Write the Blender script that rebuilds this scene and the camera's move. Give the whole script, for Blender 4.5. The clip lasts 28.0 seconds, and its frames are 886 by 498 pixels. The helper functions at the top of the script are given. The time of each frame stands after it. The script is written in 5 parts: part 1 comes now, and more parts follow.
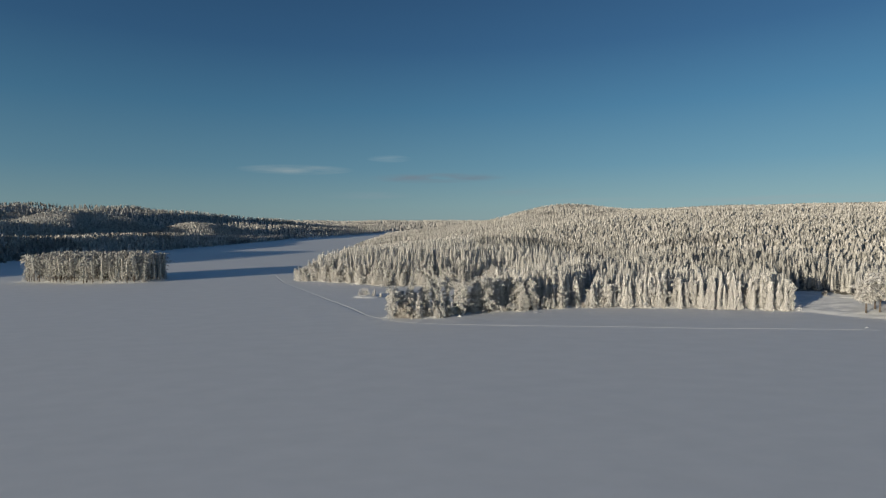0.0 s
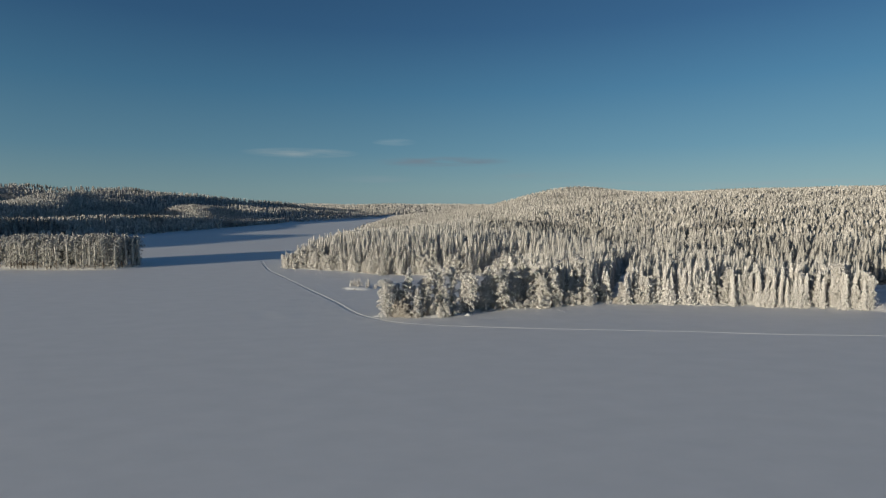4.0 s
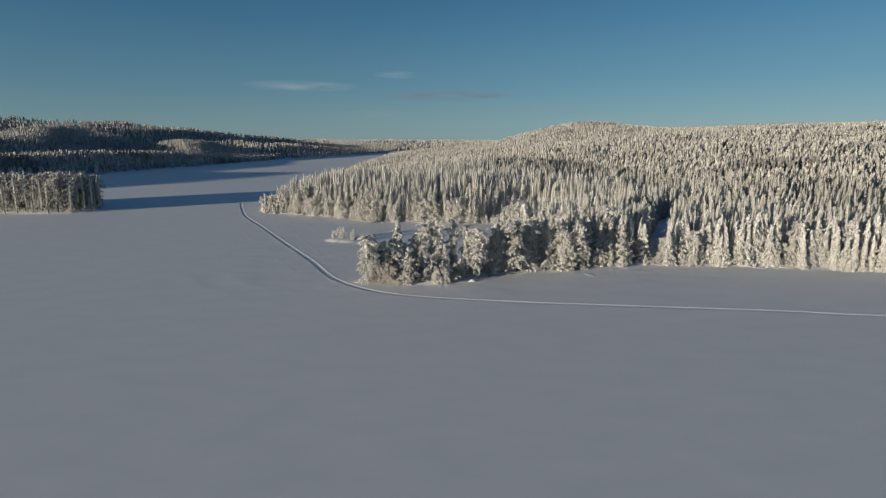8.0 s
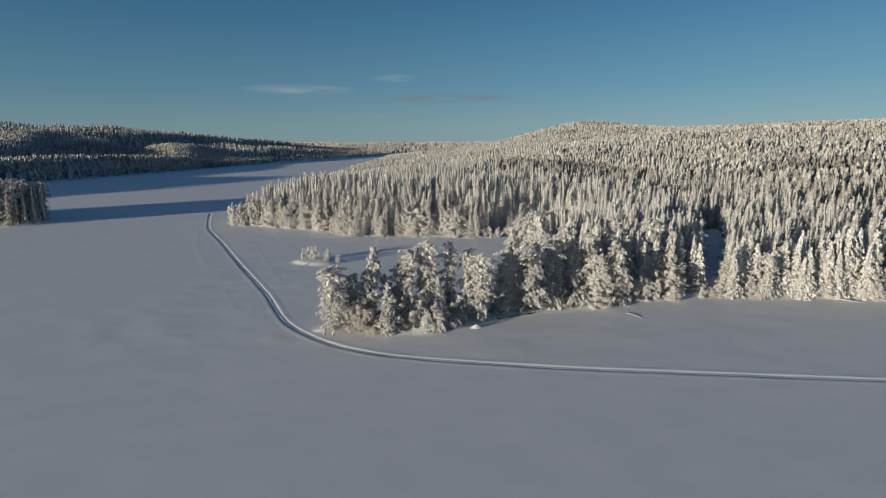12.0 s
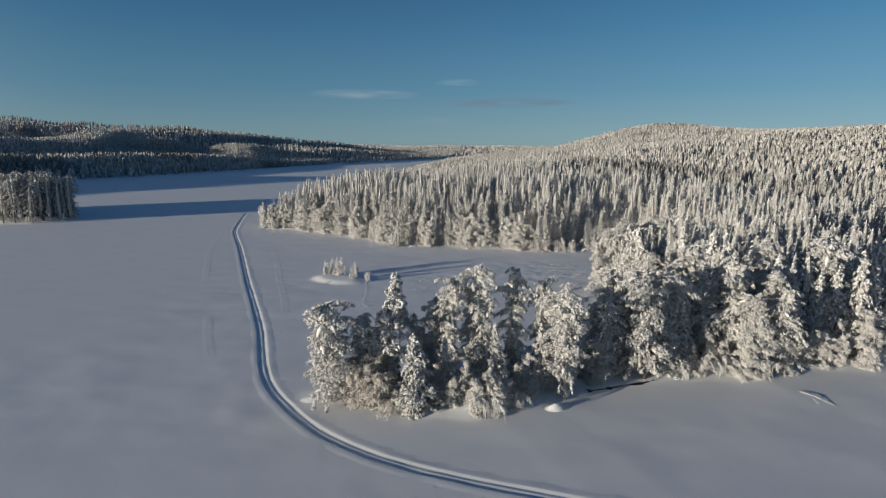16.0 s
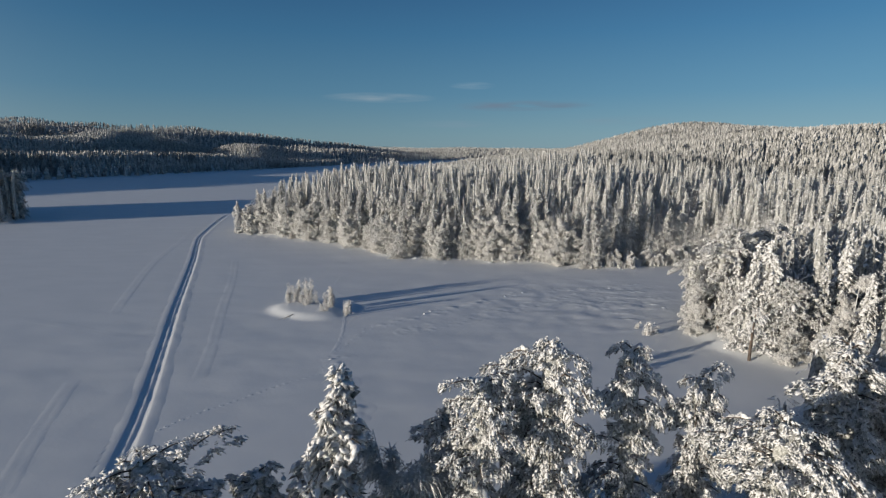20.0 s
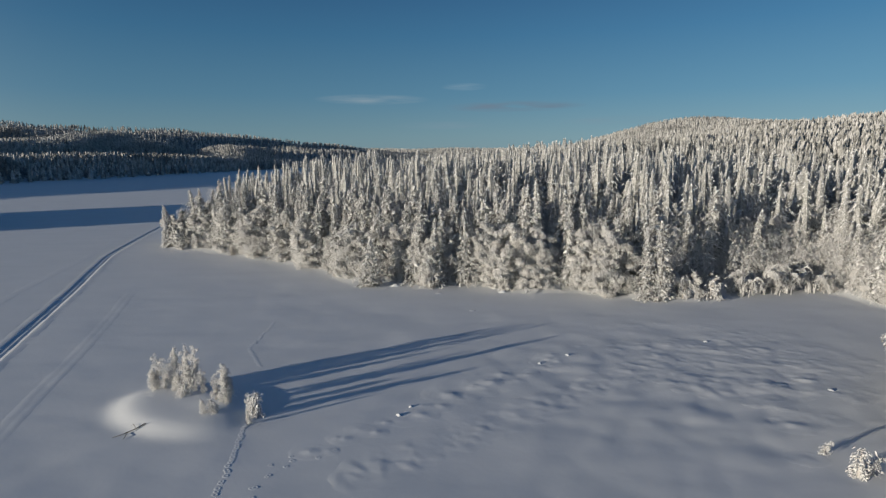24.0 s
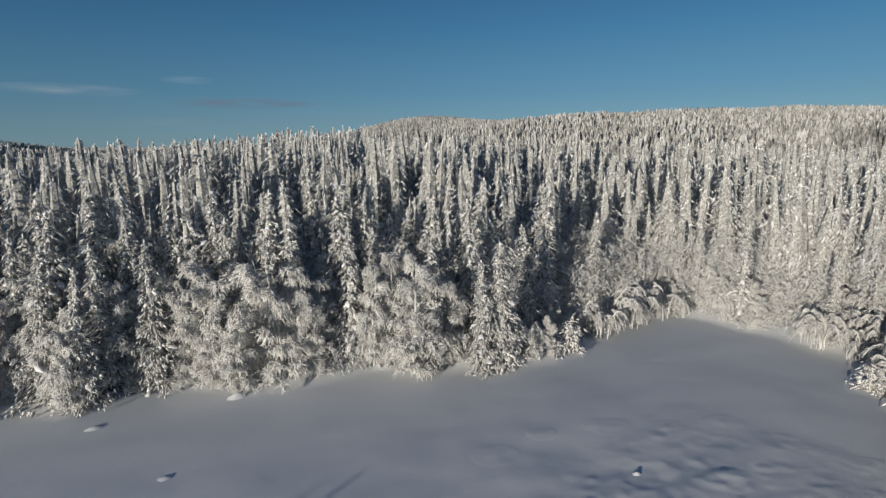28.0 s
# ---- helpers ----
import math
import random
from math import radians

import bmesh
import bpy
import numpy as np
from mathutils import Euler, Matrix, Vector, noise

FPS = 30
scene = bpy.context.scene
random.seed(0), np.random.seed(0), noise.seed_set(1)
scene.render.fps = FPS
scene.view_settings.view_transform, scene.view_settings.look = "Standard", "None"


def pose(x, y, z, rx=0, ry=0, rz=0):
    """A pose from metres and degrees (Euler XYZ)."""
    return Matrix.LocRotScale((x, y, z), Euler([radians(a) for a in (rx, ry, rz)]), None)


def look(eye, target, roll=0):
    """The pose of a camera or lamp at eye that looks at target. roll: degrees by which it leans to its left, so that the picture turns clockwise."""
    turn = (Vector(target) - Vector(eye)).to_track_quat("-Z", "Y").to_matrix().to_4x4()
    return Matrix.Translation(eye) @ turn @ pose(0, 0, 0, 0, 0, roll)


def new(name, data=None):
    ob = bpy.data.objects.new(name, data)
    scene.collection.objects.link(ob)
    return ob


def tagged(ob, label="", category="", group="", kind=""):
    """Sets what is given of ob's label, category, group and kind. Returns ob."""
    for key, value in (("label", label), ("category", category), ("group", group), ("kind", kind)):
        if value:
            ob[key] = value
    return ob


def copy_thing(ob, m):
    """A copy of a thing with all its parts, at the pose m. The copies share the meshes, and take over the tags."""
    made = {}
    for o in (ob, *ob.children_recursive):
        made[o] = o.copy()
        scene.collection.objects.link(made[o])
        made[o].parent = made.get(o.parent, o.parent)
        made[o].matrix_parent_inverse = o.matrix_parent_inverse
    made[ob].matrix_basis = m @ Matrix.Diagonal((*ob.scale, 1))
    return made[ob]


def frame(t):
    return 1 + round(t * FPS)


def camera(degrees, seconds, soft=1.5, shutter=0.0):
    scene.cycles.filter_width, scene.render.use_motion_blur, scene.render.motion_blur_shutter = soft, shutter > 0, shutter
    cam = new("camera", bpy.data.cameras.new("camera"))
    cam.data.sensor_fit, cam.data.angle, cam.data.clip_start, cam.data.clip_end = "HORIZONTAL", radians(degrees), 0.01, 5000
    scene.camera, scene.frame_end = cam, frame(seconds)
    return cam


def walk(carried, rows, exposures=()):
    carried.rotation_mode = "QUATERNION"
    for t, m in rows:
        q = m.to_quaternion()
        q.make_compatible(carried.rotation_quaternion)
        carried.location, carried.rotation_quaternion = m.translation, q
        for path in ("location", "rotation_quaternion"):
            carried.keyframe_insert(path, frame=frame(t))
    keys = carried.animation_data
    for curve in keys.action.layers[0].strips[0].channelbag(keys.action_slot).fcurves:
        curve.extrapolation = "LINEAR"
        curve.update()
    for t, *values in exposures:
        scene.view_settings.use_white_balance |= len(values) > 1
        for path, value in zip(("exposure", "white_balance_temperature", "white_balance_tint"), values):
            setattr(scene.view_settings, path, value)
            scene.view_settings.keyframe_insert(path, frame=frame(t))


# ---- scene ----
LENS = 78.7
PATH = [
    (0, (-0.00, -0.00, 37.41), (0.00, 99.88, 32.56), -0.46),
    (0.5, (0.06, 4.97, 36.93), (-0.05, 104.86, 32.30), -0.34),
    (1, (0.14, 9.90, 36.59), (-0.09, 109.80, 32.16), -0.29),
    (1.5, (0.20, 14.75, 36.38), (-0.25, 114.66, 32.08), -0.29),
    (2, (0.23, 19.56, 36.23), (-0.28, 119.46, 32.00), -0.25),
    (2.5, (0.21, 24.31, 36.07), (-0.37, 124.22, 31.94), -0.21),
    (3, (0.16, 29.02, 35.88), (-0.58, 128.91, 31.20), -0.22),
    (3.5, (0.11, 33.73, 35.71), (-0.73, 133.53, 29.57), -0.24),
    (5.5, (0.22, 52.81, 35.43), (-0.98, 151.99, 22.67), -0.26),
    (6, (0.34, 57.62, 35.41), (-0.92, 156.57, 21.00), -0.18),
    (6.5, (0.48, 62.45, 35.39), (-0.83, 161.14, 19.32), -0.11),
    (7, (0.64, 67.30, 35.42), (-0.71, 165.72, 17.76), -0.06),
    (7.5, (0.86, 72.19, 35.46), (-0.50, 170.36, 16.47), -0.06),
    (8, (1.14, 77.14, 35.47), (-0.39, 175.25, 16.16), -0.06),
    (8.5, (1.40, 82.11, 35.39), (-0.21, 180.22, 16.08), -0.01),
    (9, (1.60, 87.03, 35.30), (0.02, 185.15, 16.10), 0.03),
    (9.5, (1.74, 91.85, 35.23), (0.11, 189.99, 16.10), 0.03),
    (10, (1.78, 96.64, 35.17), (0.20, 194.80, 16.14), 0.08),
    (10.5, (1.75, 101.43, 35.08), (0.27, 199.61, 16.15), 0.13),
    (11, (1.71, 106.19, 34.86), (0.31, 204.38, 15.97), 0.03),
    (11.5, (1.75, 110.87, 34.53), (0.38, 209.08, 15.70), -0.21),
    (12, (1.84, 115.51, 34.15), (0.44, 213.71, 15.26), -0.50),
    (12.5, (1.94, 120.14, 33.76), (0.43, 218.35, 14.95), -0.66),
    (14.5, (1.75, 138.46, 31.92), (-4.70, 236.54, 13.54), -0.31),
    (15, (1.51, 143.32, 31.34), (-7.07, 241.27, 13.07), -0.08),
    (15.5, (1.20, 148.23, 30.73), (-9.71, 245.95, 12.52), 0.02),
    (16, (0.78, 153.18, 30.08), (-11.38, 250.78, 12.00), 0.05),
    (16.5, (0.25, 158.14, 29.41), (-12.68, 255.64, 11.35), 0.14),
    (17, (-0.34, 163.06, 28.75), (-13.79, 260.53, 10.93), 0.27),
    (17.5, (-0.98, 167.95, 28.13), (-14.86, 265.38, 10.39), 0.31),
    (18, (-1.67, 172.89, 27.53), (-15.78, 270.29, 9.80), 0.24),
    (18.5, (-2.36, 177.83, 26.96), (-16.63, 275.21, 9.28), 0.20),
    (19, (-3.02, 182.73, 26.42), (-17.48, 280.09, 8.74), 0.22),
    (19.5, (-3.70, 187.64, 25.87), (-18.23, 285.00, 8.27), 0.21),
    (20, (-4.41, 192.60, 25.34), (-18.99, 289.97, 7.80), 0.12),
    (20.5, (-5.15, 197.62, 24.86), (-19.74, 294.98, 7.28), -0.03),
    (21, (-5.96, 202.62, 24.40), (-20.57, 299.97, 6.80), -0.09),
    (21.5, (-6.91, 207.60, 23.93), (-21.17, 305.00, 6.36), -0.01),
    (23.5, (-9.28, 227.52, 22.14), (-23.66, 324.96, 4.83), -0.46),
    (24, (-9.92, 232.48, 21.82), (-23.44, 330.03, 4.49), -0.51),
    (24.5, (-10.46, 237.44, 21.53), (-21.44, 335.29, 4.09), -0.54),
    (25, (-10.82, 242.34, 21.30), (-18.68, 340.50, 3.90), -0.49),
    (25.5, (-11.00, 247.16, 21.11), (-15.26, 345.51, 3.51), -0.54),
    (26, (-11.01, 251.93, 20.92), (-9.76, 350.33, 3.11), -0.64),
    (26.5, (-10.82, 256.72, 20.70), (-2.96, 354.82, 2.96), -0.67),
    (27, (-10.41, 261.50, 20.49), (4.23, 358.81, 2.68), -0.77),
    (27.5, (-9.81, 266.25, 20.32), (11.91, 362.20, 2.38), -0.86),
    (28, (-9.14, 270.95, 20.12), (22.40, 364.12, 2.14), -0.76),
]
cam = camera(LENS, 28.0, 1.3)
walk(cam, [(t, look(eye, target, roll)) for t, eye, target, roll in PATH],
     [(0, 0.17, 7000, 8), (8, 0.11, 6950, 8), (15, 0.18, 6650, 9), (20, 0.12, 6350, 10), (25, 0.07, 6450, 9), (28, -0.06, 6250, 9)])

# ---- light ----
SUN_TURN, SUN_HEIGHT = radians(37.0), radians(6.3)
to_sun = Vector((-math.cos(SUN_TURN) * math.cos(SUN_HEIGHT), -math.sin(SUN_TURN) * math.cos(SUN_HEIGHT), math.sin(SUN_HEIGHT)))
sun = new("sun", bpy.data.lights.new("sun", "SUN"))
sun.data.energy, sun.data.angle, sun.data.color = 5.0, radians(0.6), (1.0, 0.89, 0.74)
sun.matrix_world = look(to_sun * 300, (0, 0, 0))

world = bpy.data.worlds.new("winter_sky")
scene.world = world
world.use_nodes = True
wn, wl = world.node_tree.nodes, world.node_tree.links
sky = wn.new("ShaderNodeTexSky")
sky.sky_type, sky.sun_disc = "NISHITA", False
sky.sun_elevation, sky.sun_rotation = SUN_HEIGHT, math.atan2(to_sun.x, to_sun.y)
sky.altitude, sky.air_density, sky.dust_density, sky.ozone_density = 300, 1.0, 0.3, 1.6
back = wn["Background"]
back.inputs["Strength"].default_value = 0.9
place = wn.new("ShaderNodeTexCoord")
axes = wn.new("ShaderNodeSeparateXYZ")
wl.new(place.outputs["Generated"], axes.inputs["Vector"])


def calc(kind, a, b=None, c=None):
    n = wn.new("ShaderNodeMath")
    n.operation = kind
    for slot, v in zip(n.inputs, (a, b, c)):
        if v is None:
            continue
        if isinstance(v, (int, float)):
            slot.default_value = v
        else:
            wl.new(v, slot)
    return n.outputs[0]


def blend(fac, a, b, kind="MIX"):
    n = wn.new("ShaderNodeMix")
    n.data_type, n.blend_type = "RGBA", kind
    for slot, v in ((n.inputs[0], fac), (n.inputs[6], a), (n.inputs[7], b)):
        if isinstance(v, (int, float)):
            slot.default_value = v
        elif isinstance(v, tuple):
            slot.default_value = (*v, 1)
        else:
            wl.new(v, slot)
    return n.outputs[2]


# Clear cold air: deep blue overhead, pale at the horizon, over the low sun's own sky.
clear_air = wn.new("ShaderNodeValToRGB")
SKY = [(0.0, (0.215, 0.36, 0.43)), (0.03, (0.19, 0.35, 0.44)), (0.1, (0.105, 0.27, 0.42)), (0.2, (0.052, 0.19, 0.36)), (0.3, (0.028, 0.115, 0.27)), (0.42, (0.019, 0.077, 0.20)), (1.0, (0.016, 0.06, 0.165))]
while len(clear_air.color_ramp.elements) < len(SKY):
    clear_air.color_ramp.elements.new(0.5)
for e, (p, c) in zip(clear_air.color_ramp.elements, SKY):
    e.position, e.color = p, (*c, 1)
wl.new(axes.outputs["Z"], clear_air.inputs["Fac"])
low_sun = blend(1.0, sky.outputs["Color"], (0.10, 0.10, 0.10), "MULTIPLY")
# The sky is darkest square to the sun, brightens towards the far side and most round the sun itself.
away = calc("SUBTRACT", 0.0, calc("ADD", calc("MULTIPLY", axes.outputs["X"], to_sun.x), calc("MULTIPLY", axes.outputs["Y"], to_sun.y)))
lift = calc("MULTIPLY_ADD", calc("MULTIPLY", away, calc("MAXIMUM", away, 0.0)), 0.42, 0.74)
tone_n = wn.new("ShaderNodeCombineXYZ")
for slot in tone_n.inputs:
    wl.new(lift, slot)
colour = blend(0.90, low_sun, blend(1.0, clear_air.outputs["Color"], tone_n.outputs["Vector"], "MULTIPLY"))
sunward = calc("MAXIMUM", calc("SUBTRACT", 0.0, away), 0.0)
low_air = calc("POWER", calc("SUBTRACT", 1.0, calc("MAXIMUM", axes.outputs["Z"], 0.0)), 3.0)
colour = blend(calc("MULTIPLY", calc("MULTIPLY", sunward, sunward), low_air), colour, (0.92, 0.86, 0.78), "ADD")
# Thin streaks of cloud low over the hills: bearing, height, half width, half depth (degrees), strength.
bearing = calc("ARCTAN2", axes.outputs["X"], axes.outputs["Y"])
fleece = wn.new("ShaderNodeTexNoise")
spread_map = wn.new("ShaderNodeMapping")
spread_map.inputs["Scale"].default_value = (9, 9, 90)
wl.new(place.outputs["Generated"], spread_map.inputs["Vector"])
wl.new(spread_map.outputs["Vector"], fleece.inputs["Vector"])
fleece.inputs["Scale"].default_value, fleece.inputs["Detail"].default_value = 1.6, 5
for az, el, wide, deep, amount, tone in ((-15.0, 5.5, 6.0, 0.55, 0.36, (0.42, 0.46, 0.48)), (-0.5, 4.7, 7.5, 0.6, 1.3, (0.15, 0.225, 0.30)), (-5.5, 6.7, 2.5, 0.4, 0.5, (0.30, 0.40, 0.48)),
                                         (-8.0, 2.9, 5.0, 0.45, 0.6, (0.20, 0.30, 0.37)), (9.5, 3.1, 5.5, 0.5, 0.5, (0.20, 0.30, 0.37)), (32.0, 1.9, 12.0, 0.45, 0.35, (0.30, 0.36, 0.42)), (16.0, 2.2, 8.0, 0.3, 0.25, (0.30, 0.36, 0.42))):
    u = calc("DIVIDE", calc("SUBTRACT", bearing, radians(az)), radians(wide))
    v = calc("DIVIDE", calc("SUBTRACT", axes.outputs["Z"], math.sin(radians(el))), radians(deep))
    gone = calc("SUBTRACT", 1.0, calc("ADD", calc("MULTIPLY", u, u), calc("MULTIPLY", v, v)))
    body = calc("MULTIPLY", calc("MAXIMUM", gone, 0.0), calc("MULTIPLY_ADD", fleece.outputs["Fac"], 2.4, -0.7))
    fac = calc("MINIMUM", calc("MULTIPLY", calc("MAXIMUM", body, 0.0), amount), 1.0)
    colour = blend(fac, colour, tone)
wl.new(colour, back.inputs["Color"])


# ---- materials ----
def material(name, base, rough=0.7):
    m = bpy.data.materials.new(name)
    m.use_nodes = True
    b = m.node_tree.nodes["Principled BSDF"]
    b.inputs["Base Color"].default_value = (*base, 1)
    b.inputs["Roughness"].default_value = rough
    b.inputs["Specular IOR Level"].default_value = 0.25
    return m, b, m.node_tree.nodes, m.node_tree.links


def noise_node(n, l, scale, detail=3.0, stretch=None, turn=0.0, where="Object", rough=0.5):
    co = n.new("ShaderNodeTexCoord")
    t = n.new("ShaderNodeTexNoise")
    t.inputs["Scale"].default_value, t.inputs["Detail"].default_value, t.inputs["Roughness"].default_value = scale, detail, rough
    if stretch:
        mp = n.new("ShaderNodeMapping")
        mp.inputs["Rotation"].default_value[2] = turn
        mp.inputs["Scale"].default_value = stretch
        l.new(co.outputs[where], mp.inputs["Vector"])
        l.new(mp.outputs["Vector"], t.inputs["Vector"])
    else:
        l.new(co.outputs[where], t.inputs["Vector"])
    return t.outputs["Fac"]


def ramp(n, l, fac, stops):
    r = n.new("ShaderNodeValToRGB")
    while len(r.color_ramp.elements) < len(stops):
        r.color_ramp.elements.new(0.5)
    for e, (p, c) in zip(r.color_ramp.elements, stops):
        e.position, e.color = p, (*c, 1)
    l.new(fac, r.inputs["Fac"])
    return r.outputs["Color"]


def bump(n, l, height, distance, strength=1.0, normal=None):
    b = n.new("ShaderNodeBump")
    b.inputs["Distance"].default_value, b.inputs["Strength"].default_value = distance, strength
    l.new(height, b.inputs["Height"])
    if normal:
        l.new(normal, b.inputs["Normal"])
    return b.outputs["Normal"]


def let_through(m, n, l, b, share, colour=(0.9, 0.9, 0.92)):
    """Light soaks through thin snow and frost."""
    t = n.new("ShaderNodeBsdfTranslucent")
    t.inputs["Color"].default_value = (*colour, 1)
    mix = n.new("ShaderNodeMixShader")
    mix.inputs[0].default_value = share
    l.new(b.outputs[0], mix.inputs[1])
    l.new(t.outputs[0], mix.inputs[2])
    l.new(mix.outputs[0], n["Material Output"].inputs["Surface"])


def snow_ground():
    m, b, n, l = material("lake_snow", (0.84, 0.85, 0.87), 0.65)
    big = noise_node(n, l, 0.035, 4, (0.45, 1.0, 1.0), radians(-25))
    mid = noise_node(n, l, 0.22, 4, (0.5, 1.0, 1.0), radians(-25))
    fine = noise_node(n, l, 2.2, 3)
    l.new(ramp(n, l, mid, [(0.3, (0.70, 0.722, 0.726)), (0.7, (0.745, 0.762, 0.765))]), b.inputs["Base Color"])
    nn = bump(n, l, big, 0.07)
    nn = bump(n, l, mid, 0.03, 1.0, nn)
    nn = bump(n, l, fine, 0.006, 1.0, nn)
    l.new(nn, b.inputs["Normal"])
    return m


def tree_snow():
    m, b, n, l = material("branch_snow", (0.86, 0.85, 0.83), 0.6)
    fine, mid = noise_node(n, l, 11.0, 5, rough=0.75), noise_node(n, l, 1.7, 3)
    l.new(ramp(n, l, fine, [(0.31, (0.42, 0.42, 0.39)), (0.41, (0.88, 0.87, 0.855)), (0.56, (0.95, 0.95, 0.94))]), b.inputs["Base Color"])
    nn = bump(n, l, mid, 0.2, 0.6)
    l.new(bump(n, l, fine, 0.05, 0.8, nn), b.inputs["Normal"])
    let_through(m, n, l, b, 0.16)
    return m


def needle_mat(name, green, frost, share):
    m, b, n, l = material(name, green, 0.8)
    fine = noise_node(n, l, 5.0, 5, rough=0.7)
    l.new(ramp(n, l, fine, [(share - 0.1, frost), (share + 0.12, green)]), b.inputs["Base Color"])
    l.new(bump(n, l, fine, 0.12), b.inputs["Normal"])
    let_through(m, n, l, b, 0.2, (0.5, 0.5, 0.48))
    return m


def bark_mat(name, low, high, scale, soak=0.0):
    m, b, n, l = material(name, low, 0.9)
    f = noise_node(n, l, scale, 5, (1.0, 1.0, 0.25))
    l.new(ramp(n, l, f, [(0.35, low), (0.62, high)]), b.inputs["Base Color"])
    l.new(bump(n, l, f, 0.03), b.inputs["Normal"])
    if soak:
        let_through(m, n, l, b, soak, high)
    return m


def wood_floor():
    """Snow between undergrowth and young trees, seen from far off; shade under them darkens the colour."""
    m, b, n, l = material("shaded_brushy_snow", (0.4, 0.4, 0.38), 0.8)
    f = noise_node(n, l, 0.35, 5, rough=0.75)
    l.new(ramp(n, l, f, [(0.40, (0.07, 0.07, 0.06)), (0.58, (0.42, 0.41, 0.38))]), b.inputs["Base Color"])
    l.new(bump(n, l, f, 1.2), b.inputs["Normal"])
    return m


SNOW = snow_ground()
FLOOR = wood_floor()
BRANCH_SNOW = tree_snow()
NEEDLE = needle_mat("frosted_needles", (0.15, 0.16, 0.135), (0.78, 0.78, 0.76), 0.53)
# NEEDLE toned down: the shade inside crowns is put into this colour.
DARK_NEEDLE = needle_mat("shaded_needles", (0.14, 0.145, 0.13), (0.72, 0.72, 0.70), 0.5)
PINE_NEEDLE = needle_mat("frosted_pine_needles", (0.16, 0.17, 0.13), (0.78, 0.78, 0.75), 0.53)
def far_crown(name, white):
    m, b, n, l = material(name, (0.5, 0.5, 0.46), 0.8)
    f = noise_node(n, l, 1.1, 4, rough=0.7)
    g = n.new("ShaderNodeNewGeometry")
    add = n.new("ShaderNodeMath")
    add.operation = "MULTIPLY_ADD"
    add.inputs[1].default_value = 0.28
    l.new(g.outputs["Random Per Island"], add.inputs[0])
    l.new(f, add.inputs[2])
    l.new(ramp(n, l, add.outputs[0], [(0.48, (white, 0.985 * white, 0.96 * white)), (0.84, (0.3 * white, 0.305 * white, 0.27 * white))]), b.inputs["Base Color"])
    let_through(m, n, l, b, 0.12, (0.6, 0.6, 0.58))
    l.new(bump(n, l, f, 0.2), b.inputs["Normal"])
    return m


FAR_CROWN = far_crown("far_snowy_crown", 0.62)
# Darker copy of FAR_CROWN: shade of some stands put into the colour.
SHADED_CROWN = far_crown("far_shaded_crown", 0.36)
TWIG = bark_mat("hoarfrosted_twigs", (0.72, 0.705, 0.68), (0.93, 0.93, 0.92), 2.0, 0.35)
BARE_TWIG = bark_mat("rimed_twigs", (0.50, 0.47, 0.43), (0.82, 0.80, 0.77), 2.5, 0.3)
BARK = bark_mat("spruce_bark", (0.07, 0.055, 0.045), (0.17, 0.15, 0.13), 9.0)
PINE_BARK = bark_mat("pine_bark", (0.06, 0.048, 0.04), (0.13, 0.105, 0.085), 7.0)


# ---- mesh tools ----
def mesh_from(name, verts, tris, mats, mat_index=None, smooth=True):
    verts, tris = np.asarray(verts, np.float32), np.asarray(tris, np.int32)
    me = bpy.data.meshes.new(name)
    me.vertices.add(len(verts))
    me.vertices.foreach_set("co", verts.ravel())
    k = tris.shape[1]
    me.loops.add(tris.size)
    me.loops.foreach_set("vertex_index", tris.ravel())
    me.polygons.add(len(tris))
    me.polygons.foreach_set("loop_start", np.arange(0, tris.size, k, dtype=np.int32))
    if mat_index is not None:
        me.polygons.foreach_set("material_index", np.asarray(mat_index, np.int32))
    me.polygons.foreach_set("use_smooth", np.full(len(tris), smooth))
    for m in mats:
        me.materials.append(m)
    me.update(calc_edges=True)
    return me


def part(name, geo, mat, parent, label="", smooth=True):
    ob = new(name, mesh_from(name, geo[0], geo[1], [mat], smooth=smooth))
    ob.parent = parent
    if label:
        ob["label"] = label
    return ob


def join(geos):
    vs, fs, off = [], [], 0
    for v, f in geos:
        vs.append(v)
        fs.append(np.asarray(f) + off)
        off += len(v)
    return np.concatenate(vs), np.concatenate(fs)


